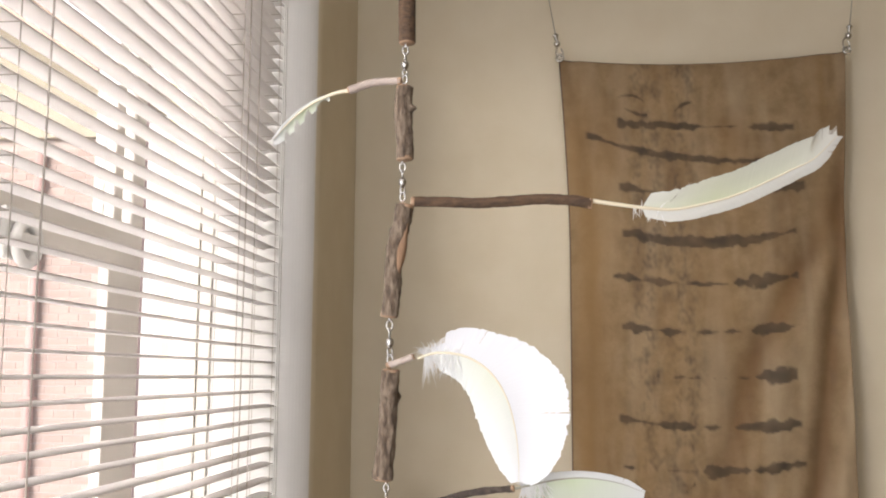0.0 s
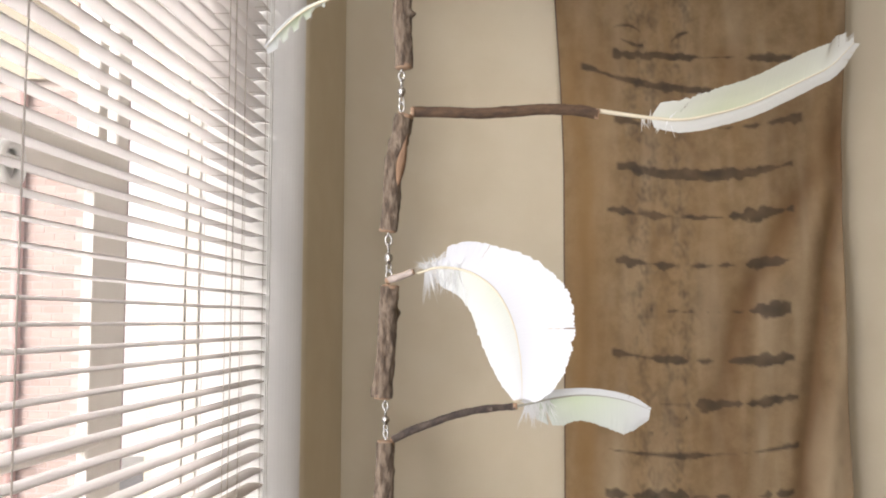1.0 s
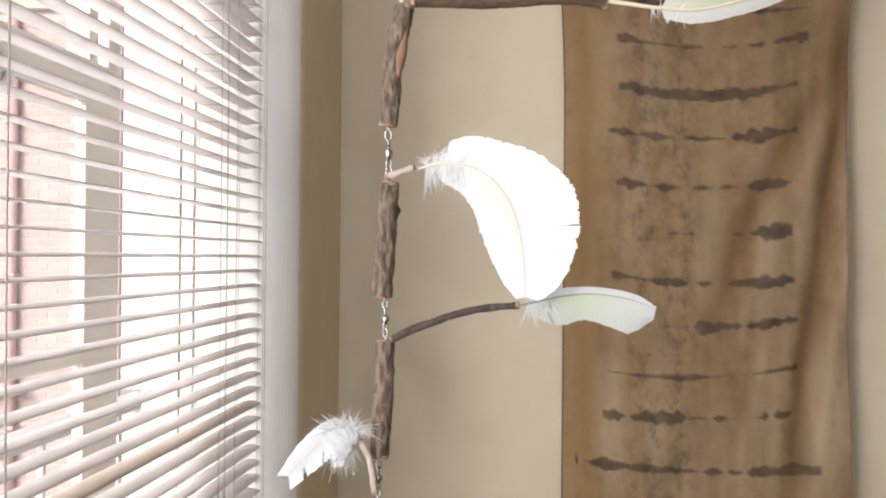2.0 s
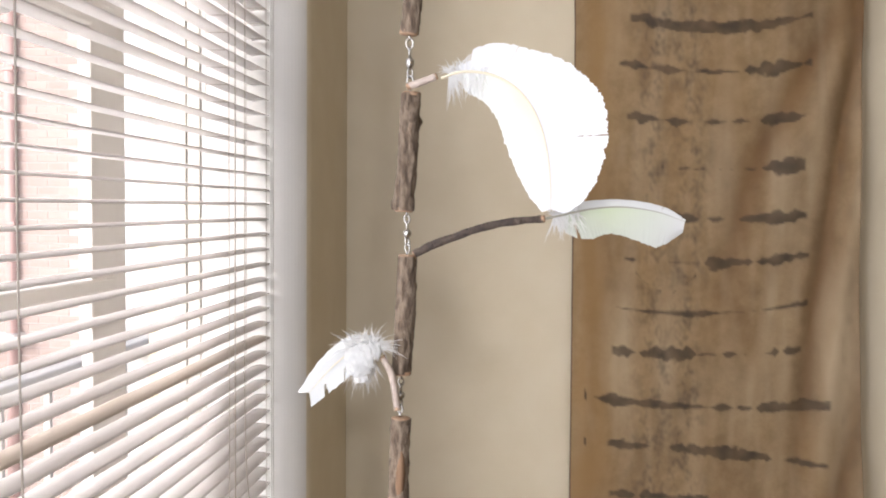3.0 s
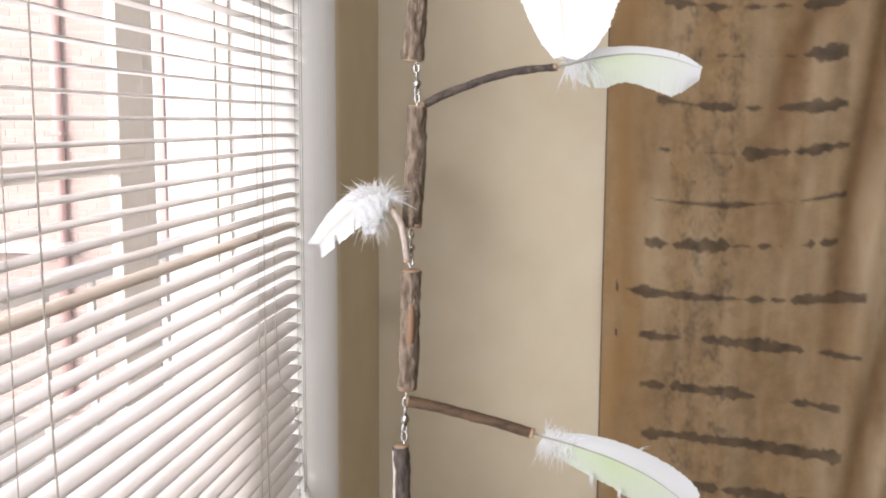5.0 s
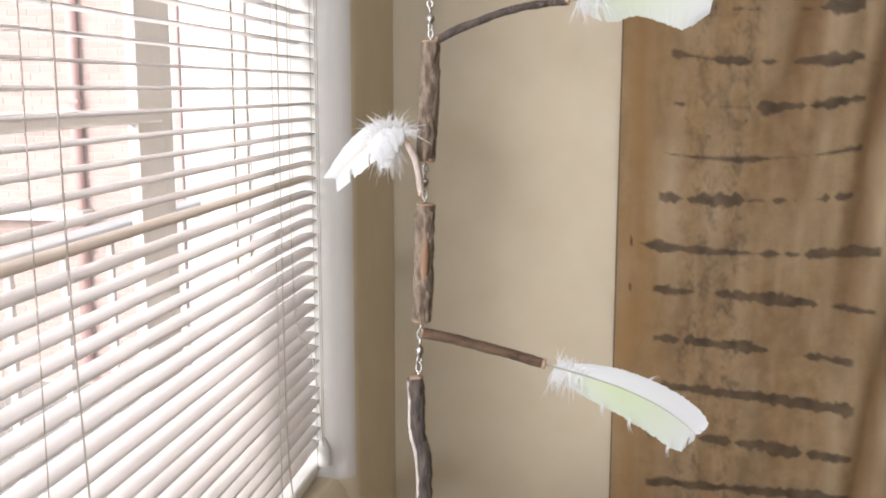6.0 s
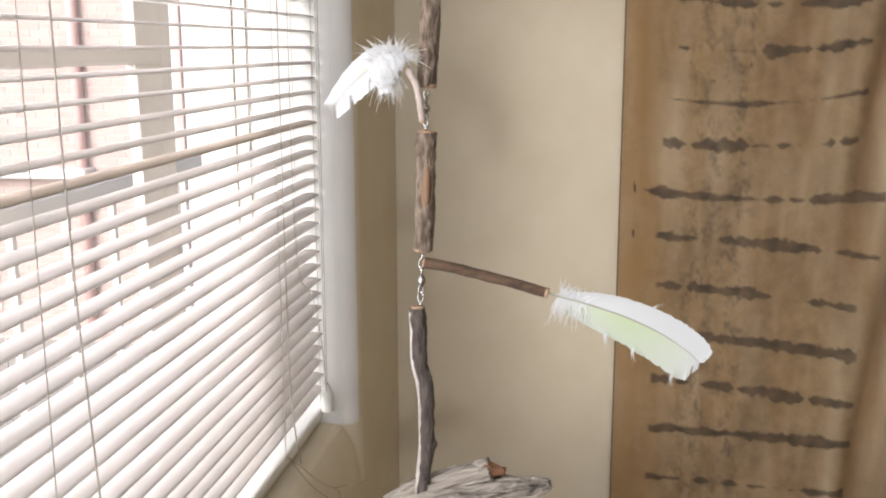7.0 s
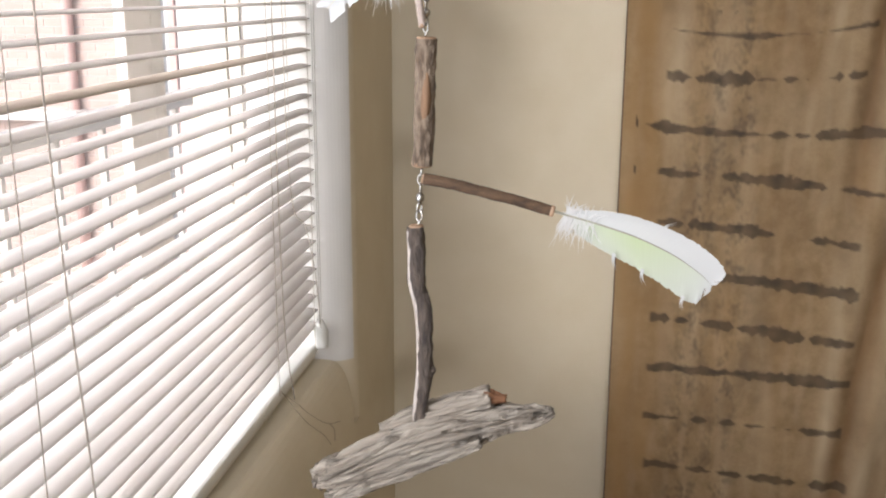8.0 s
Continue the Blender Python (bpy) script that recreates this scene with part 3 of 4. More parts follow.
def cloth_material():
    m = bpy.data.materials.new("dyed_cotton")
    m.use_nodes = True
    n, l = m.node_tree.nodes, m.node_tree.links
    b = n["Principled BSDF"]
    b.inputs["Roughness"].default_value = 0.85
    tc = n.new("ShaderNodeTexCoord")
    col = n.new("ShaderNodeRGB")
    col.outputs[0].default_value = (0.215, 0.141, 0.068, 1)
    out = col.outputs[0]

    def over(out, fac, color, strength):
        mul = n.new("ShaderNodeMath")
        mul.operation = "MULTIPLY"
        mul.inputs[1].default_value = strength
        l.new(fac, mul.inputs[0])
        mix = n.new("ShaderNodeMix")
        mix.data_type = "RGBA"
        l.new(mul.outputs[0], mix.inputs["Factor"])
        l.new(out, mix.inputs["A"])
        mix.inputs["B"].default_value = (*color, 1)
        return mix.outputs["Result"]

    mott = n.new("ShaderNodeTexNoise")
    mott.inputs["Scale"].default_value, mott.inputs["Detail"].default_value = 34, 12
    mott.inputs["Roughness"].default_value = 0.68
    l.new(tc.outputs["Object"], mott.inputs["Vector"])
    mr = n.new("ShaderNodeMapRange")
    mr.inputs["From Min"].default_value, mr.inputs["From Max"].default_value = 0.4, 0.72
    l.new(mott.outputs["Fac"], mr.inputs["Value"])
    out = over(out, mr.outputs[0], (0.322, 0.226, 0.120), 0.8)
    for key, color, strength in (("pale", (0.44, 0.345, 0.225), 0.85), ("rust_fold_shade", (0.130, 0.064, 0.019), 0.8), ("smudge", (0.070, 0.050, 0.034), 0.6), ("gold", (0.27, 0.160, 0.060), 0.8), ("stain", (0.026, 0.018, 0.013), 0.92)):
        at = n.new("ShaderNodeAttribute")
        at.attribute_name = key
        out = over(out, at.outputs["Fac"], color, strength)
    l.new(out, b.inputs["Base Color"])
    weave = n.new("ShaderNodeTexNoise")
    weave.inputs["Scale"].default_value, weave.inputs["Detail"].default_value = 420, 3
    l.new(tc.outputs["Object"], weave.inputs["Vector"])
    bp = n.new("ShaderNodeBump")
    bp.inputs["Strength"].default_value, bp.inputs["Distance"].default_value = 0.25, 0.001
    l.new(weave.outputs["Fac"], bp.inputs["Height"])
    l.new(bp.outputs[0], b.inputs["Normal"])
    return m


hanging = thing("cloth_hanging", (0.23, CY, CT), "brown dyed cotton cloth with dark rows of blots hung on cables", "wall hanging")
verts, faces, st, ru, gr, pa, go = hanging_cloth()
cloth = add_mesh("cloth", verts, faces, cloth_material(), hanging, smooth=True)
for key, values in (("stain", st), ("rust_fold_shade", ru), ("smudge", gr), ("pale", pa), ("gold", go)):
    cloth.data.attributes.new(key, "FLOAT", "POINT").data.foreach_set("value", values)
thick = cloth.modifiers.new("thickness", "SOLIDIFY")
thick.thickness, thick.offset = 0.0009, 1.0
edge = [(cloth_left(z), CY - fold(cloth_left(z), z), z) for z in [CT - (CT - CB) * k / 60 for k in range(61)]]
tube("hem", edge, 0.0013, HEM, hanging, "dark stitched side hem", sides=6, steps=1)
edge = []
for k in range(41):
    f = k / 40
    x = cloth_left(CT) + (cloth_right(CT) - cloth_left(CT)) * f
    edge.append((x, CY - fold(x, CT), CT - 0.016 * (1 - (2 * f - 1) ** 2)))
tube("hem", edge, 0.0010, HEM, hanging, "dark stitched top hem", sides=6, steps=1)

# wire hangers at the cloth's top corners
for x, lean in ((-0.006, -0.165), (0.470, 0.15)):
    hook = thing("cable_hanger", (x, CY, CT), "steel cable with a small gripper and hook holding the cloth", "hanger", group="cloth hangers")
    y = CY - 0.002
    tube("grommet", ring_points((x, y - 0.001, CT + 0.001), 0.0058, (1, 0, 0), (0, 0, 1)), 0.0019, STEEL, hook, sides=8, steps=1, closed=True)
    tube("hook", [(x + lean * 0.01, y, CT + 0.026), (x - 0.005, y, CT + 0.018), (x - 0.0055, y, CT + 0.008), (x, y, CT + 0.002), (x + 0.005, y, CT + 0.009), (x + 0.002, y, CT + 0.018)], 0.0014, STEEL, hook, sides=8)
    g0, g1 = Vector((x + lean * 0.022, y, CT + 0.022)), Vector((x + lean * 0.045, y, CT + 0.045))
    tube("gripper", [g0, g0.lerp(g1, 0.3), g0.lerp(g1, 0.35), g0.lerp(g1, 0.8), g1], lambda f: 0.0040 + 0.0016 * math.sin(9 * f) if f < 0.85 else 0.0030, STEEL, hook, sides=12)
    tube("cable", [g1, (x + lean * 0.47, BY - 0.006, CT + 0.47)], 0.0007, CABLE, hook, sides=6, steps=1)
    tube("wall_screw", [(x + lean * 0.47, BY - 0.010, CT + 0.47), (x + lean * 0.47, BY + 0.01, CT + 0.47)], 0.004, STEEL, hook, sides=10, steps=1)

# ---------- the hanging mobile ----------
MY = 0.875
mobile = thing("hanging_mobile", (-0.123, MY, 1.90), "mobile of bark sticks, steel swivels, white feathers and driftwood", "mobile")


def bark_rough(seed, amount, knots=()):
    def f(p, share, a):
        q = p + Vector((seed * 3.7, seed * 1.3, 0))
        r = amount * (noise.noise(Vector((q.x * 110, q.y * 110, q.z * 45))) + 0.75 * noise.noise(Vector((q.x * 330, q.y * 330, q.z * 120))) + 0.55 * noise.noise(Vector((q.x * 700, q.y * 700, q.z * 260))))
        for at, ang, size, wide in knots:
            turn = (a - ang + math.pi) % (2 * math.pi) - math.pi
            r += size * math.exp(-((share - at) / wide) ** 2 - (turn / 0.45) ** 2)
        return r
    return f


def stick(points, radius, mat, seed, knots=(), label="", name="stick", sides=48, rough=0.0010, ends=True):
    path = smooth_path(points, 36)
    v, f = tube_data(path, radius, sides, bark_rough(seed, rough, knots))
    ob = add_mesh(name, v, f, mat, mobile, label, True)
    if ends:
        r0 = radius(0.5) if callable(radius) else radius
        for end, nxt in ((path[0], path[1]), (path[-1], path[-2])):
            out = (end - nxt).normalized()
            pts = [end - out * 0.0015, end + out * 0.0004, end + out * 0.0010]
            vv, ff = tube_data(pts, lambda g: r0 * (0.97 if g < 0.7 else 0.86), 20, bark_rough(seed + 5, 0.0003))
            add_mesh("cut_end", vv, ff, CUT, ob, "pale sawn end", True)
    return ob


def swivel(top, bottom, seed):
    """Eye pin, link, barrel swivel, link, eye pin between two sticks."""
    t, b = Vector(top), Vector(bottom)
    d = b - t
    ob = tube("swivel", [t + d * 0.40, t + d * 0.44, t + d * 0.50, t + d * 0.56, t + d * 0.60], lambda f: 0.0012 + 0.0014 * math.sin(math.pi * f), STEEL, mobile, "bright steel barrel swivel", sides=12)
    z = d.normalized()
    ln = d.length
    for k, (c, size, ax) in enumerate(((0.13, 0.0032, (1, 0, 0)), (0.30, 0.0030, (0, 1, 0)), (0.70, 0.0030, (0.7, 0.7, 0)), (0.87, 0.0034, (0.9, -0.3, 0)))):
        tube("eye", ring_points(t + d * c, size * 1.0 * ln / 0.03, ax, z, 16, 0.62), 0.00062, STEEL, ob, sides=6, steps=1, closed=True)
    for a, c in ((-0.12, 0.06), (0.95, 1.12), (0.36, 0.64)):
        tube("pin", [t + d * a, t + d * c], 0.0008, STEEL, ob, sides=6, steps=1)
    return ob


X = lambda x, z, dy=0.0: (x, MY + dy, z)
R = 0.0058
tube("hanging_line", [X(-0.123, 1.905), X(-0.123, 2.62)], 0.0006, CABLE, mobile, "thin hanging wire", sides=5, steps=1)
stick([X(-0.1225, 1.902), X(-0.122, 1.86), X(-0.1215, 1.815)], 0.0058, BARK_LONG, 1, label="smooth brown bark stick", rough=0.0003)
swivel(X(-0.1225, 1.813), X(-0.123, 1.785), 1)
stick([X(-0.123, 1.783), X(-0.1235, 1.762), X(-0.1225, 1.733)], R, BARK, 2, [(0.36, 0.0, 0.0035, 0.05), (0.4, 2.8, 0.0012, 0.1)], "grey bark stick with a broken thorn")
swivel(X(-0.1238, 1.731), X(-0.1235, 1.703), 2)
bent = stick([X(-0.1215, 1.701), X(-0.1245, 1.687), X(-0.1285, 1.672), X(-0.1295, 1.65), X(-0.132, 1.626)], 0.0057, BARK, 3, [(0.33, 3.1, 0.0018, 0.05), (0.58, 0.1, 0.0014, 0.03)], "bent grey bark stick with a stripped side")
tube("stripped_patch", [X(-0.1195, 1.688, -0.003), X(-0.1235, 1.668, -0.0035), X(-0.1260, 1.652, -0.003)], lambda f: 0.0032 * math.sin(math.pi * min(0.95, max(0.08, f))), BARE, bent, sides=12, label="bare reddish wood")
swivel(X(-0.1315, 1.624), X(-0.1308, 1.593), 3)
stick([X(-0.1300, 1.590), X(-0.1310, 1.573), X(-0.1325, 1.548), X(-0.1345, 1.519)], 0.0059, BARK, 4, [(0.33, 0.3, 0.0024, 0.045), (0.30, 5.2, 0.0022, 0.05), (0.97, 3.0, 0.0018, 0.05), (0.36, 4.7, -0.0018, 0.03)], "brown bark stick with a knot")
swivel(X(-0.1325, 1.517), X(-0.1320, 1.493), 4)
stick([X(-0.1320, 1.491), X(-0.1325, 1.47), X(-0.1338, 1.445), X(-0.1350, 1.419)], 0.0058, BARK, 5, [(0.6, 5.0, 0.0010, 0.05)], "grey bark stick")
swivel(X(-0.1355, 1.417), X(-0.1360, 1.394), 5)
worn = stick([X(-0.1355, 1.391), X(-0.1360, 1.37), X(-0.1370, 1.34), X(-0.1383, 1.317)], 0.0061, BARK, 6, [(0.12, 3.5, 0.001, 0.06)], "brown bark stick with a stripped patch")
tube("stripped_patch", [X(-0.1345, 1.378, -0.0042), X(-0.1352, 1.355, -0.0045), X(-0.1365, 1.338, -0.0040)], lambda f: 0.0030 * math.sin(math.pi * min(0.96, max(0.06, f))), BARE, worn, sides=12, label="bare reddish wood")
swivel(X(-0.1385, 1.312), X(-0.1400, 1.282), 6)
wavy = stick([X(-0.1418, 1.279), X(-0.1410, 1.262), X(-0.1408, 1.243), X(-0.1370, 1.228), X(-0.1360, 1.205), X(-0.1362, 1.185), X(-0.1385, 1.165), X(-0.1402, 1.146)], lambda f: 0.0052 - 0.0009 * f, BARK_SILVER, 7, [(0.26, 3.0, 0.0014, 0.04), (0.70, 0.1, 0.0022, 0.02)], "long wavy silver grey stick")
# peeled strip, kept pale to paint window light on the left side
tube("peeled_strip", [X(-0.1456, 1.2765, -0.0010), X(-0.1449, 1.262, -0.0010), X(-0.1446, 1.243, -0.0010), X(-0.1409, 1.226, -0.0010), X(-0.1397, 1.205, -0.0010), X(-0.1398, 1.185, -0.0010), X(-0.1417, 1.165, -0.0010), X(-0.1430, 1.148, -0.0010)], lambda f: 0.0020 - 0.0002 * f, PEELED_LIT, wavy, sides=14, label="pale peeled wood lightened for window light")


def loft_wood(name, sections, mat, seed, parent, label="", ridges=0.0022, steps=10, sides=130):
    """Weathered wood: oval sections (centre, half height, half depth) along a line, cut by long grooves."""
    centre = smooth_path([s[0] for s in sections], steps)
    n = len(centre)
    hs = np.interp(np.linspace(0, len(sections) - 1, n), range(len(sections)), [s[1] for s in sections])
    ds = np.interp(np.linspace(0, len(sections) - 1, n), range(len(sections)), [s[2] for s in sections])
    fr = frames_along(centre)
    verts, faces = [], []
    for i, (q, (t, s, u)) in enumerate(zip(centre, fr)):
        for k in range(sides):
            a = 2 * math.pi * k / sides
            p = q + s * math.cos(a) * hs[i] + u * math.sin(a) * ds[i]
            ca, sa = math.cos(a), math.sin(a)
            g = 0.8 * noise.noise(Vector((seed + i * 0.025, ca * 3.0, sa * 3.0))) + 0.5 * noise.noise(Vector((seed + i * 0.05, ca * 11.0, sa * 11.0)))
            for freq, deep, wide in ((2.6, 1.7, 0.10), (5.5, 1.0, 0.12), (13.0, 0.5, 0.16)):
                g -= deep * max(0.0, 1 - abs(noise.noise(Vector((seed + freq + i * 0.018, ca * freq, sa * freq)))) / wide)
            lump = noise.noise(p * 60 + Vector((seed, 0, 0))) * 0.0016 + noise.noise(Vector((seed + i * 0.10, ca * 16, sa * 16))) * 0.0012 + noise.noise(p * 420) * 0.0005
            p += (s * math.cos(a) + u * math.sin(a)) * (ridges * g + lump) * min(1, hs[i] / 0.006)
            p += t * 0.003 * noise.noise(Vector((k * 0.4, seed, 2))) * (1 if i in (0, n - 1) else 0)
            verts.append(p)
    for i in range(n - 1):
        faces += [(i * sides + k, i * sides + (k + 1) % sides, (i + 1) * sides + (k + 1) % sides, (i + 1) * sides + k) for k in range(sides)]
    for i, flip in ((0, True), (n - 1, False)):
        c = len(verts)
        verts.append(sum((verts[i * sides + k] for k in range(sides)), Vector()) / sides)
        faces += [((i * sides + k, c, i * sides + (k + 1) % sides) if flip else (i * sides + k, i * sides + (k + 1) % sides, c)) for k in range(sides)]
    return add_mesh(name, verts, faces, mat, parent, label, True)


drift = loft_wood("driftwood", [((-0.2055, MY - 0.018, 1.1155), 0.005, 0.008), ((-0.199, MY - 0.016, 1.117), 0.0080, 0.012), ((-0.180, MY - 0.012, 1.124), 0.0115, 0.016), ((-0.150, MY - 0.004, 1.137), 0.0135, 0.017), ((-0.120, MY + 0.002, 1.146), 0.0125, 0.016), ((-0.095, MY + 0.006, 1.151), 0.0105, 0.013), ((-0.072, MY + 0.008, 1.156), 0.0075, 0.009), ((-0.056, MY + 0.010, 1.160), 0.0032, 0.004)], DRIFT, 3.0, mobile, "weathered grey driftwood with long grooves", 0.0042, 26)
loft_wood("upper_ridge", [((-0.165, MY + 0.004, 1.143), 0.004, 0.006), ((-0.140, MY + 0.006, 1.153), 0.008, 0.010), ((-0.115, MY + 0.010, 1.161), 0.008, 0.011), ((-0.096, MY + 0.012, 1.167), 0.0075, 0.010)], DRIFT, 7.0, drift, "", 0.0022, 16, 90)
loft_wood("broken_end", [((-0.100, MY + 0.012, 1.166), 0.0058, 0.008), ((-0.094, MY + 0.012, 1.166), 0.0050, 0.007), ((-0.086, MY + 0.012, 1.166), 0.0022, 0.004)], DRIFT_BREAK, 11.0, drift, "fresh orange broken wood", 0.0022, 14, 40)
loft_wood("lower_flake", [((-0.195, MY - 0.026, 1.106), 0.004, 0.006), ((-0.185, MY - 0.025, 1.110), 0.0055, 0.008), ((-0.165, MY - 0.020, 1.119), 0.0055, 0.008), ((-0.130, MY - 0.014, 1.131), 0.005, 0.006), ((-0.100, MY - 0.008, 1.143), 0.003, 0.004)], DRIFT, 15.0, drift, "", 0.0028, 26, 90)


# ---------- feathers ----------
def feather(points, up_w, low_w, label, seed, mat=VANE, roll=0.0, bend=0.0, start=0.2, wash=(0.0, 1.0), rachis=0.0011, splits=(), down=None, barbs=150, slant=0.9, quill=None, loose=()):
    """A feather along the points: quill and rachis, two vanes made of barbs, and down at the base.
    up_w, low_w: vane widths from start to tip; roll turns the vanes about the quill; bend cups them; wash: tint of the two vanes."""
    rg = random.Random(seed)
    path = smooth_path(points, 24)
    n = len(path)
    fr = frames_along(path)
    ob = add_mesh("feather", *tube_data(path, lambda f: rachis * (1.05 - 0.92 * f), 8), quill or QUILL, mobile, label, True)
    c, s = math.cos(roll), math.sin(roll)
    flip = 1 if points[-1][0] > points[0][0] else -1

    def width(tab, f):
        return float(np.interp(f, np.linspace(0, 1, len(tab)), tab))

    def place(f):
        k = f * (n - 1)
        a = min(int(k), n - 2)
        t, side, up = fr[a]
        return path[a].lerp(path[a + 1], k - a), t, side, up

    for vane_no, (sign, tab) in enumerate(((1, up_w), (-1, low_w))):
        verts, faces, ws, rows = [], [], [], []
        m = 8
        cut = []
        for b in range(barbs):
            f = (b + 0.5) / barbs
            q, t, side, up = place(start + (1 - start) * f)
            v = (side * c + up * s) * sign * flip
            nrm = t.cross(v).normalized()
            w = width(tab, f) * (1 + rg.uniform(-0.02, 0.02) + 0.05 * noise.noise(Vector((b * 0.13, seed, sign))))
            skew, parted = 0.0, False
            for sp_sign, at, wide, deep in splits:
                if sp_sign == sign and abs(f - at) < wide:
                    w *= 1 - deep * (1 - abs(f - at) / wide) * rg.uniform(0.5, 1.0)
                    skew += rg.uniform(-0.25, 0.25)
                    parted = True
            cut.append(parted or rg.random() < 0.004 + 0.03 * (f > 0.88))
            adv = slant * (0.55 + 0.45 * f)
            tint = wash[0] if sign > 0 else wash[1]
            for k in range(m + 1):
                h = k / m
                wave = 0.0003 * noise.noise(Vector((f * 9, h * 2, seed)))
                verts.append(q + v * (w * h) + t * (w * adv * (h ** 1.15) * (1 + skew * h)) + nrm * (bend * w * h * h * 2 + wave))
                ws.append(tint * max(0.0, 1 - abs(f - 0.38) / 0.60) * (1.0 - 0.5 * h))
                rows.append(float(b))
        for b in range(barbs - 1):
            o = b * (m + 1)
            for k in range(m):
                if not (cut[b] and k >= m - 4):
                    faces.append((o + k, o + k + 1, o + m + 1 + k + 1, o + m + 1 + k))
                elif k < m - 1:
                    faces.append((o + k, o + k + 1, o + m + 1 + k))
        vane = add_mesh("vane", verts, faces, mat, ob, "", True)
        vane.data.attributes.new("wash", "FLOAT", "POINT").data.foreach_set("value", ws)
        vane.data.attributes.new("barb", "FLOAT", "POINT").data.foreach_set("value", rows)
    for sign, f, length, ahead in loose:
        q, t, side, up = place(start + (1 - start) * f)
        v = (side * c + up * s) * sign * flip
        w = width(up_w if sign > 0 else low_w, f)
        a = q + v * (w * 0.88) + t * (w * 0.60)
        for k in range(3):
            tip = 0.6 * length * rg.uniform(0.75, 1.1)
            mid = a + v * (tip * 0.55) + t * (tip * ahead * 0.3) + t * (0.0007 * k)
            end = a + v * tip + t * (tip * ahead) + t * (0.0010 * k)
            pts = smooth_path([a + t * (0.0006 * k), mid, end], 5)
            verts = []
            for i, p in enumerate(pts):
                r = 0.00045 * (1.05 - i / (len(pts) - 1))
                verts += [p - t * r, p + t * r]
            faces = [(2 * i, 2 * i + 1, 2 * i + 3, 2 * i + 2) for i in range(len(pts) - 1)]
            barb = add_mesh("loose_barb", verts, faces, mat, ob, "", True)
            barb.data.attributes.new("wash", "FLOAT", "POINT").data.foreach_set("value", [0.0] * len(verts))
            barb.data.attributes.new("barb", "FLOAT", "POINT").data.foreach_set("value", [float(k)] * len(verts))
    if down:
        count, length, hang = down
        verts, faces = [], []
        for b in range(count):
            f = max(0.0, start - 0.05) + rg.random() ** 1.5 * (0.36 if count > 500 else 0.18)
            q, t, side, up = place(min(0.98, f))
            sign = rg.choice((1, -1))
            v = ((side * c + up * s) * sign + up * rg.uniform(-0.3, 0.3) + t * rg.uniform(-0.6, 0.7)).normalized()
            ln = length * rg.uniform(0.45, 1.1)
            wob = Vector((rg.uniform(-1, 1), rg.uniform(-1, 1), rg.uniform(-1, 1))) * 0.35
            pts = [q + v * (ln * h) + wob * (ln * h * h) + Vector((0, 0, -hang * ln * h * h)) for h in (0, 0.25, 0.5, 0.75, 1.0)]
            flat = (pts[-1] - pts[0]).cross(Vector((rg.uniform(-0.4, 0.4), 1, rg.uniform(-0.4, 0.4)))).normalized()
            o = len(verts)
            for k, p in enumerate(pts):
                r = 0.00055 * (1.1 - k / 4)
                verts += [p + flat * r, p - flat * r]
            for k in range(4):
                a = o + 2 * k
                faces.append((a, a + 1, a + 3, a + 2))
        tagged(add_mesh("down", verts, faces, DOWN, ob, "white fluffy down", True), kind="stuff")
    return ob


# top: pale bent twig with a small feather seen on its edge
stick([X(-0.1262, 1.788), X(-0.145, 1.787), X(-0.1615, 1.782)], lambda f: 0.0026 + 0.0003 * f, BARK_PALE, 11, name="arm", label="pale pinkish twig", sides=20, rough=0.0003)
feather([X(-0.161, 1.782), X(-0.172, 1.780), X(-0.188, 1.773), X(-0.203, 1.761), X(-0.2145, 1.748)], [0.001, 0.0015, 0.002, 0.002, 0.001], [0.003, 0.005, 0.0062, 0.006, 0.003], "small white feather with a yellow fringe on a pale twig", 21, roll=1.1, bend=0.3, start=0.30, wash=(0.2, 0.9), splits=((-1, 0.12, 0.09, 0.8), (-1, 0.36, 0.05, 0.6), (-1, 0.55, 0.04, 0.5), (-1, 0.75, 0.04, 0.5)), loose=((-1, 0.2, 0.012, 0.2), (-1, 0.45, 0.010, 0.3)), barbs=90, rachis=0.0015)

# long brown arm with the long cream feather
LONG_QUILL = [(0.0034, 1.7025), (0.0217, 1.6996), (0.0366, 1.6975), (0.0561, 1.6961), (0.0767, 1.6996), (0.1008, 1.7066), (0.1335, 1.7216), (0.1479, 1.7291), (0.1625, 1.7436)]
stick([X(-0.1165, 1.7035), X(-0.095, 1.7030), X(-0.073, 1.7020), X(-0.050, 1.7030), X(-0.030, 1.7040), X(-0.010, 1.7030), X(0.0028, 1.7005)], 0.0036, BARK_LONG, 12, [(0.2, 1.0, 0.0005, 0.01), (0.56, 2.0, 0.0005, 0.008)], name="arm", label="straight reddish brown stick", sides=24, rough=0.0003)
feather([X(*p) for p in LONG_QUILL], [0.010, 0.0140, 0.0155, 0.0160, 0.0155, 0.0145, 0.0125, 0.006], [0.006, 0.0080, 0.0082, 0.008, 0.0078, 0.0072, 0.006, 0.003], "long cream white wing feather on a brown stick", 22, VANE_CREAM, roll=-0.15, bend=0.10, start=0.245, wash=(0.85, 0.1), loose=((1, 0.10, 0.006, 0.5), (1, 0.17, 0.007, 0.6), (-1, 0.01, 0.007, -0.2)), splits=((1, 0.14, 0.006, 0.15), (1, 0.97, 0.03, 0.3)), barbs=230, slant=0.9, rachis=0.0014, down=(14, 0.007, 0.3))

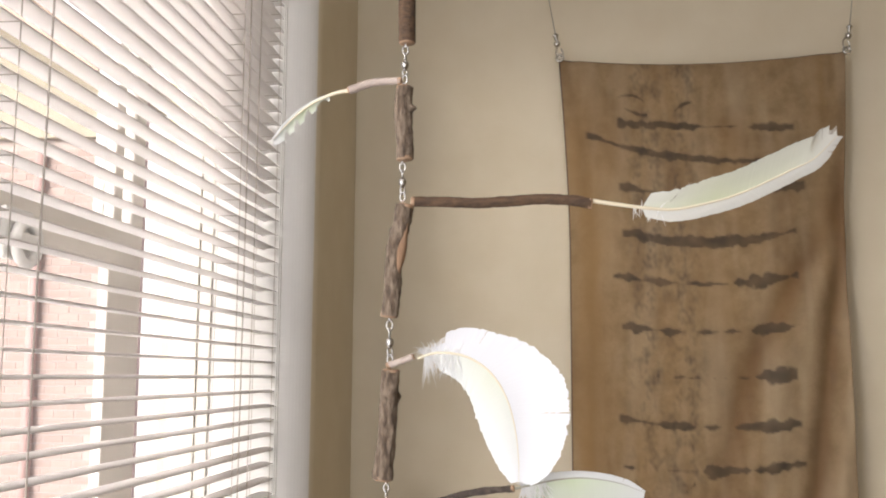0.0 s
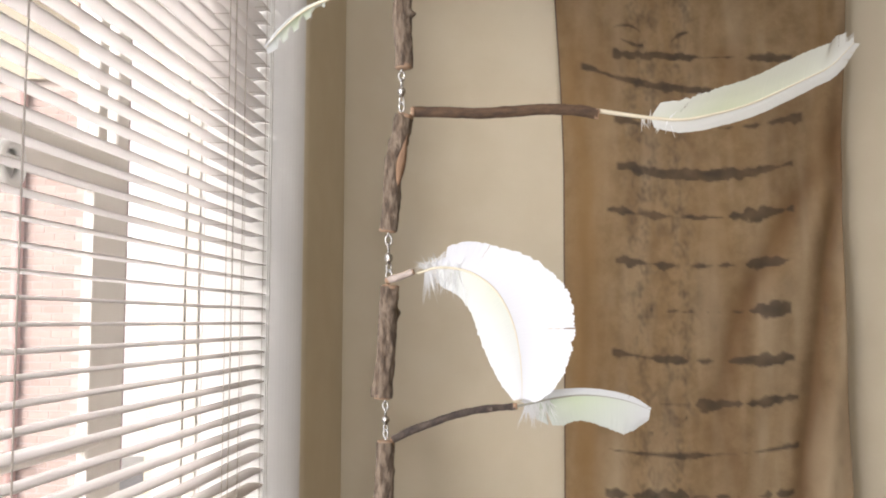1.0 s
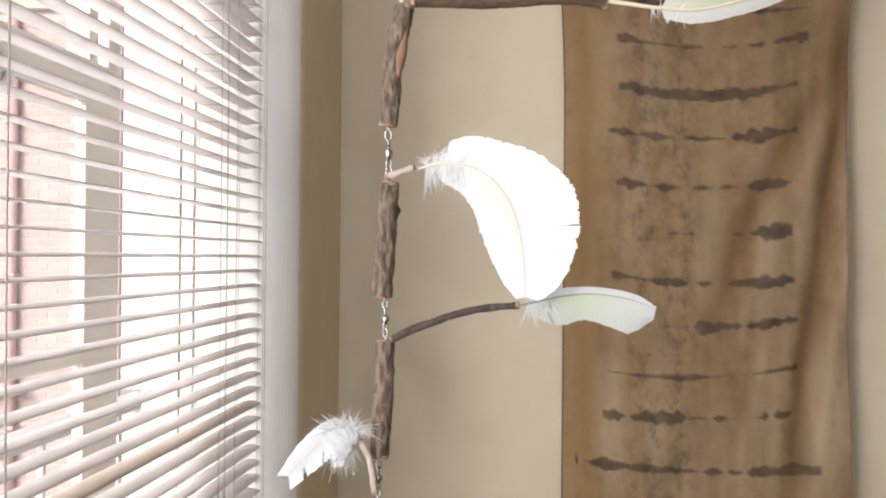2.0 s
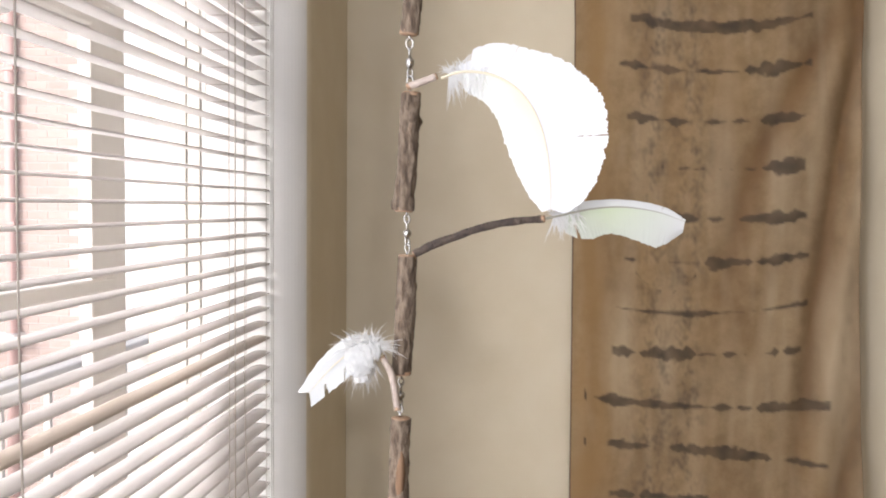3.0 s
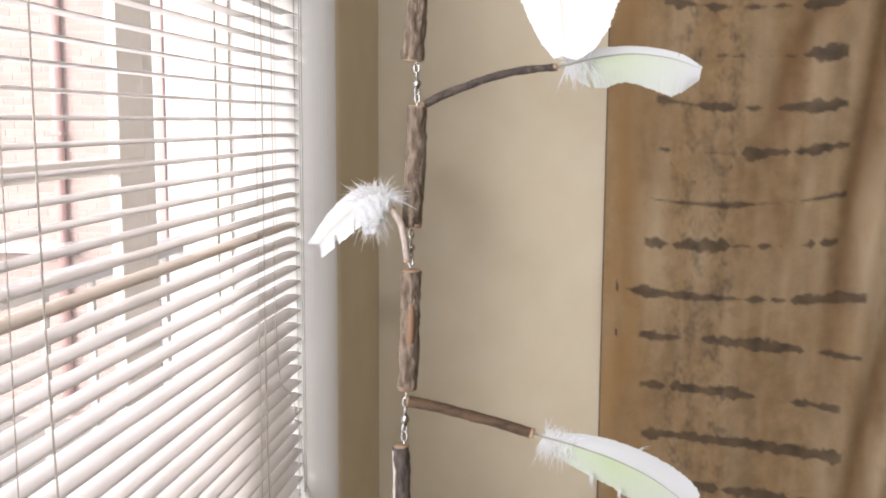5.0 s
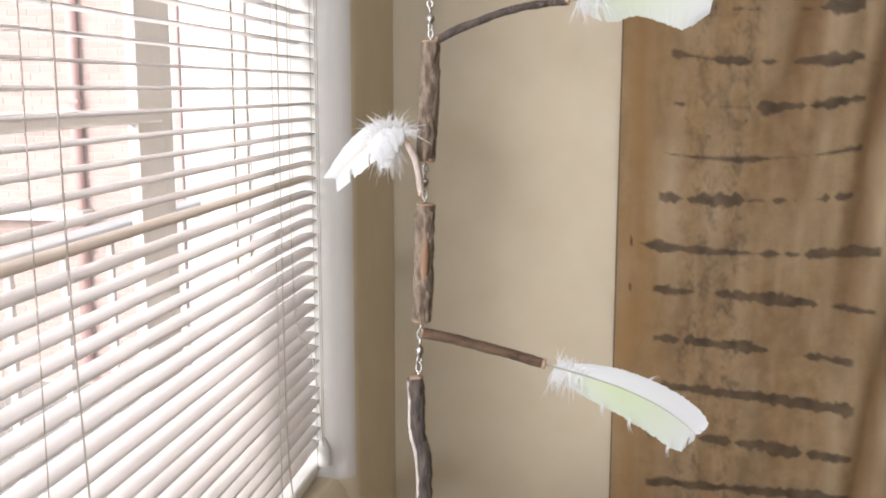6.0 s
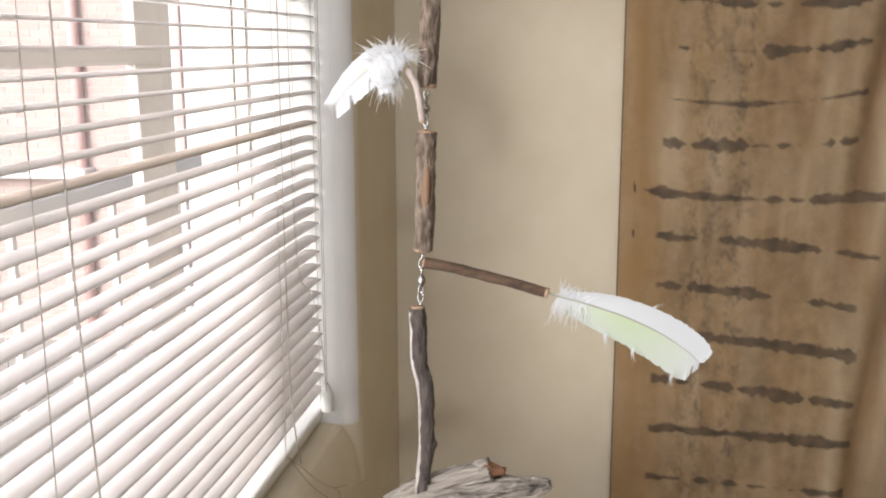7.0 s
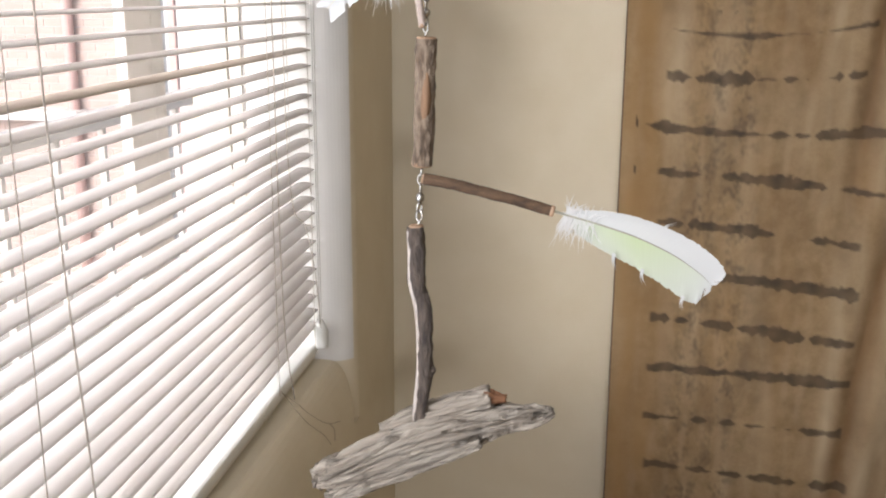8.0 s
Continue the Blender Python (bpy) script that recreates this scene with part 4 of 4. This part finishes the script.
# broad white feather
WHITE_QUILL = [(-0.1112, 1.598), (-0.0984, 1.6015), (-0.082, 1.600), (-0.068, 1.593), (-0.058, 1.582), (-0.051, 1.567), (-0.047, 1.549), (-0.0455, 1.532), (-0.0455, 1.520)]
stick([X(-0.131, 1.5935, -0.006), X(-0.124, 1.5955, -0.008), X(-0.1145, 1.599, -0.009)], 0.0022, BARK_PALE, 13, name="arm", label="short pale twig", sides=16, rough=0.0003)
feather([X(*p, -0.010) for p in WHITE_QUILL], [0.008, 0.017, 0.022, 0.031, 0.038, 0.035, 0.028, 0.019, 0.008], [0.011, 0.016, 0.020, 0.022, 0.023, 0.022, 0.018, 0.012, 0.005], "broad white feather on a short pale twig", 23, VANE_WHITE, roll=0.10, bend=0.14, start=0.10, wash=(0.0, 0.5), splits=((1, 0.02, 0.04, 0.35),), barbs=260, slant=0.28, rachis=0.0009, down=(170, 0.0115, 0.45))

# dark curved twig with a pale yellow-white feather
stick([X(-0.1275, 1.4925), X(-0.118, 1.4975), X(-0.105, 1.5025), X(-0.088, 1.5085), X(-0.070, 1.5125), X(-0.0495, 1.5145)], lambda f: 0.0026 - 0.0004 * f, BARK_DARK, 14, [(0.62, 1.5, 0.0010, 0.012), (0.86, 4.4, 0.0016, 0.012)], name="arm", label="curved dark brown twig", sides=20, rough=0.00035)
feather([X(-0.051, 1.5140), X(-0.040, 1.5165), X(-0.022, 1.5205), X(-0.003, 1.5220), X(0.018, 1.5192), X(0.0345, 1.5135)], [0.003, 0.0052, 0.0045, 0.0042, 0.0040, 0.0034, 0.001], [0.010, 0.0160, 0.0168, 0.0150, 0.0156, 0.0175, 0.0190, 0.0198, 0.0150, 0.0060], "white feather washed with yellow on a dark twig", 24, roll=0.2, bend=0.22, start=0.20, wash=(0.05, 0.75), quill=QUILL_GREY, splits=((-1, 0.10, 0.012, 0.6),), barbs=170, slant=0.20, rachis=0.0008, down=(160, 0.0105, 0.3))

# downy feather on a pale curved twig
stick([X(-0.1372, 1.3985, -0.006), X(-0.1380, 1.408, -0.008), X(-0.1400, 1.4195, -0.009), X(-0.1455, 1.430, -0.010)], lambda f: 0.0021, BARK_PALE, 15, name="arm", label="short curved pale twig", sides=16, rough=0.0003)
feather([X(-0.1440, 1.4285, -0.010), X(-0.152, 1.436, -0.011), X(-0.163, 1.434, -0.012), X(-0.176, 1.424, -0.013), X(-0.190, 1.408, -0.014)], [0.006, 0.008, 0.008, 0.007, 0.005], [0.010, 0.011, 0.011, 0.009, 0.006], "short white feather with thick fluffy down", 25, roll=0.2, bend=0.2, start=0.22, splits=((-1, 0.5, 0.02, 0.3), (-1, 0.8, 0.02, 0.3)), barbs=100, slant=0.9, rachis=0.0009, wash=(0.0, 0.0), down=(520, 0.0175, 0.45))

lump = [Vector(X(-0.147, 1.4315, -0.010)), Vector(X(-0.152, 1.4330, -0.011)), Vector(X(-0.158, 1.4290, -0.012)), Vector(X(-0.160, 1.4215, -0.012)), Vector(X(-0.159, 1.4150, -0.012))]
fluff = tube_data(smooth_path(lump, 12), lambda f: 0.0015 + 0.0068 * math.sin(math.pi * min(0.93, f + 0.05)), 48, bark_rough(31, 0.0034))
add_mesh("fluff", *fluff, DOWN, mobile, "dense white fluff of the downy feather", True)

# lower brown arm with a green-tinged feather
stick([X(-0.1370, 1.3085), X(-0.120, 1.3060), X(-0.100, 1.3015), X(-0.080, 1.2970), X(-0.0595, 1.2915)], lambda f: 0.0036 - 0.0004 * f, BARK_LONG, 16, name="arm", label="straight dark brown stick", sides=24, rough=0.0003)
feather([X(-0.0615, 1.2922), X(-0.0507, 1.2893), X(-0.0338, 1.2850), X(-0.0112, 1.2780), X(0.0113, 1.2680), X(0.0273, 1.2575), X(0.0353, 1.2500)], [0.004, 0.0090, 0.0115, 0.0128, 0.0132, 0.0130, 0.0105, 0.002], [0.009, 0.0140, 0.0170, 0.0190, 0.0200, 0.0190, 0.0145, 0.003], "white feather tinged green on a brown stick", 26, roll=0.05, bend=0.12, start=0.20, wash=(0.03, 0.95), quill=QUILL_GREY, loose=((1, 0.42, 0.010, 0.9), (-1, 0.22, 0.017, 0.35), (-1, 0.38, 0.014, 0.5), (-1, 0.66, 0.013, 0.5)), splits=((-1, 0.92, 0.006, 0.3),), barbs=220, slant=0.7, rachis=0.0008, down=(200, 0.0125, 0.35))

# ---------- outside ----------
far = thing("brick_house", (-5.4, 6.1, -0.35), "red brick house wall with cream eaves outside the window", "house")
wall = part("wall", box((-9.0, 6.012, -0.35), (-2.712, 6.4, 2.98)), MORTAR, far)


def roof_line(x):
    return 3.30 + 0.585 * (-2.68 - x)     # the gable's slope, falling towards its eave


def prism(outline, y0, y1):
    """An upright slab with the outline (x, z), from y0 to y1."""
    bm = bmesh.new()
    a = [bm.verts.new((x, y0, z)) for x, z in outline]
    b = [bm.verts.new((x, y1, z)) for x, z in outline]
    k = len(outline)
    bm.faces.new(a)
    bm.faces.new(b[::-1])
    for i in range(k):
        bm.faces.new((a[i], b[i], b[(i + 1) % k], a[(i + 1) % k]))
    bmesh.ops.recalc_face_normals(bm, faces=bm.faces)
    return bm


part("gable_board", prism([(-9.0, 2.98), (-2.712, 2.98), (-2.712, roof_line(-2.712)), (-5.9, roof_line(-5.9)), (-9.0, roof_line(-5.9) - 1.8)], 5.955, 6.4), RENDER, far, "cream painted gable boarding")
part("verge_soffit", prism([(-2.50, roof_line(-2.50)), (-2.50, roof_line(-2.50) + 0.03), (-5.9, roof_line(-5.9) + 0.03), (-5.9, roof_line(-5.9))], 5.42, 6.4), VERGE, far, "tan painted boards under the roof's edge")
part("barge_board", prism([(-2.50, roof_line(-2.50) - 0.02), (-2.50, roof_line(-2.50) + 0.20), (-5.9, roof_line(-5.9) + 0.20), (-5.9, roof_line(-5.9) - 0.02)], 5.39, 5.419), VERGE, far, "tan painted barge board")
part("roof", prism([(-2.44, roof_line(-2.44) + 0.20), (-2.44, roof_line(-2.44) + 0.24), (-5.9, roof_line(-5.9) + 0.24), (-5.9, roof_line(-5.9) + 0.20)], 5.36, 9.0), PIPE, far)
# pale board added to brighten the end face that lies in shade
part("corner_board", box((-2.712, 6.008, -0.35), (-2.694, 6.404, 2.98), 0.003), WHITEWALL, far, "pale board added to lighten the wall's shaded end")
part("ledge", box((-9.0, 5.86, 0.70), (-3.04, 6.012, 0.76), 0.008), RAILING, far, "white ledge")
pipe = tube("downpipe", [(-3.11, 5.974, -0.3), (-3.11, 5.974, 2.95)], 0.033, PIPE, far, "dark red painted downpipe", sides=16, steps=1)
for z in (0.5, 1.4, 2.3):
    part("pipe_clip", box((-3.150, 5.936, z), (-3.070, 6.008, z + 0.02), 0.004), PIPE, pipe)

post = thing("porch_post", (-2.475, 6.0, -0.35), "slim brick red painted post", "post")
part("shaft", box((-2.500, 5.98, -0.35), (-2.450, 6.02, 4.4), 0.006), PIPE, post)
part("base", box((-2.53, 5.95, -0.35), (-2.42, 6.05, -0.22), 0.01), PIPE, post)

# added white wall that fills the overbright sky gap past the bricks
plain = thing("white_backdrop", (-5.5, 14.2, -0.35), "tall white wall standing in for bright sky beyond the brick house", "house")
part("wall", box((-9.5, 14.0, -0.35), (-1.5, 14.4, 9.5)), WHITEWALL, plain)
part("coping", box((-9.6, 13.94, 9.5), (-1.4, 14.46, 9.62), 0.01), RAILING, plain)

# the house, the white backdrop and the post, laid out above at a smaller scale, brought to full size about the window's
# sight line
GROW, SIGHT = 1.8, Vector((-0.035, 0.25, 1.52))
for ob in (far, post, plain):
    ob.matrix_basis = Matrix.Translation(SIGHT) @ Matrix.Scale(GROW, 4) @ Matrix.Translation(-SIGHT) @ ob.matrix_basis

balustrade = thing("balustrade", (-1.2, 2.4, -0.35), "white painted railing with thin pickets outside the window", "railing")
part("handrail", box((-1.235, 0.2, 1.100), (-1.165, 3.2, 1.135), 0.006), RAILING, balustrade)
part("lower_rail", box((-1.22, 0.2, 0.18), (-1.18, 3.2, 0.215), 0.004), RAILING, balustrade)
for k in range(13):
    y = 0.36 + k * 0.22
    part("picket", box((-1.208, y - 0.008, 0.215), (-1.192, y + 0.008, 1.10), 0.002), RAILING, balustrade)
for y in (0.25, 3.15):
    part("post", box((-1.235, y - 0.035, -0.35), (-1.165, y + 0.035, 1.10), 0.004), RAILING, balustrade)

# bricks of the far wall, in stretcher bond: the upper courses singly, those low down and to the side joined
rng = random.Random(9)
L, H, D = 0.215 / GROW, 0.074 / GROW, 0.05 / GROW
bm = box((-L / 2, -D / 2, -H / 2), (L / 2, D / 2, H / 2), 0.0022)
brick_mesh = bpy.data.meshes.new("brick")
bm.to_mesh(brick_mesh)
bm.free()
brick_mesh.materials.append(BRICK)
corners = [v.co.copy() for v in brick_mesh.vertices]
sides_of = [tuple(p.vertices) for p in brick_mesh.polygons]
verts, faces = [], []
for row in range(68):
    z = -0.31 + 0.0478 * row
    for col in range(14):
        x = -2.712 - L / 2 - col * 0.1260 - (0.0630 if row % 2 else 0.0)
        y = 6.009 + D / 2 - rng.uniform(0.0, 0.0012)
        m = pose(x, y, z, 0, 0, rng.uniform(-0.4, 0.4))
        if row >= 25 and col < 7:
            brick = new("brick", brick_mesh)
            brick.parent = wall
            brick.matrix_basis = m
        else:
            faces += [tuple(q + len(verts) for q in f) for f in sides_of]
            verts += [m @ c for c in corners]
tagged(add_mesh("brickwork", verts, faces, BRICK, wall), kind="stuff")
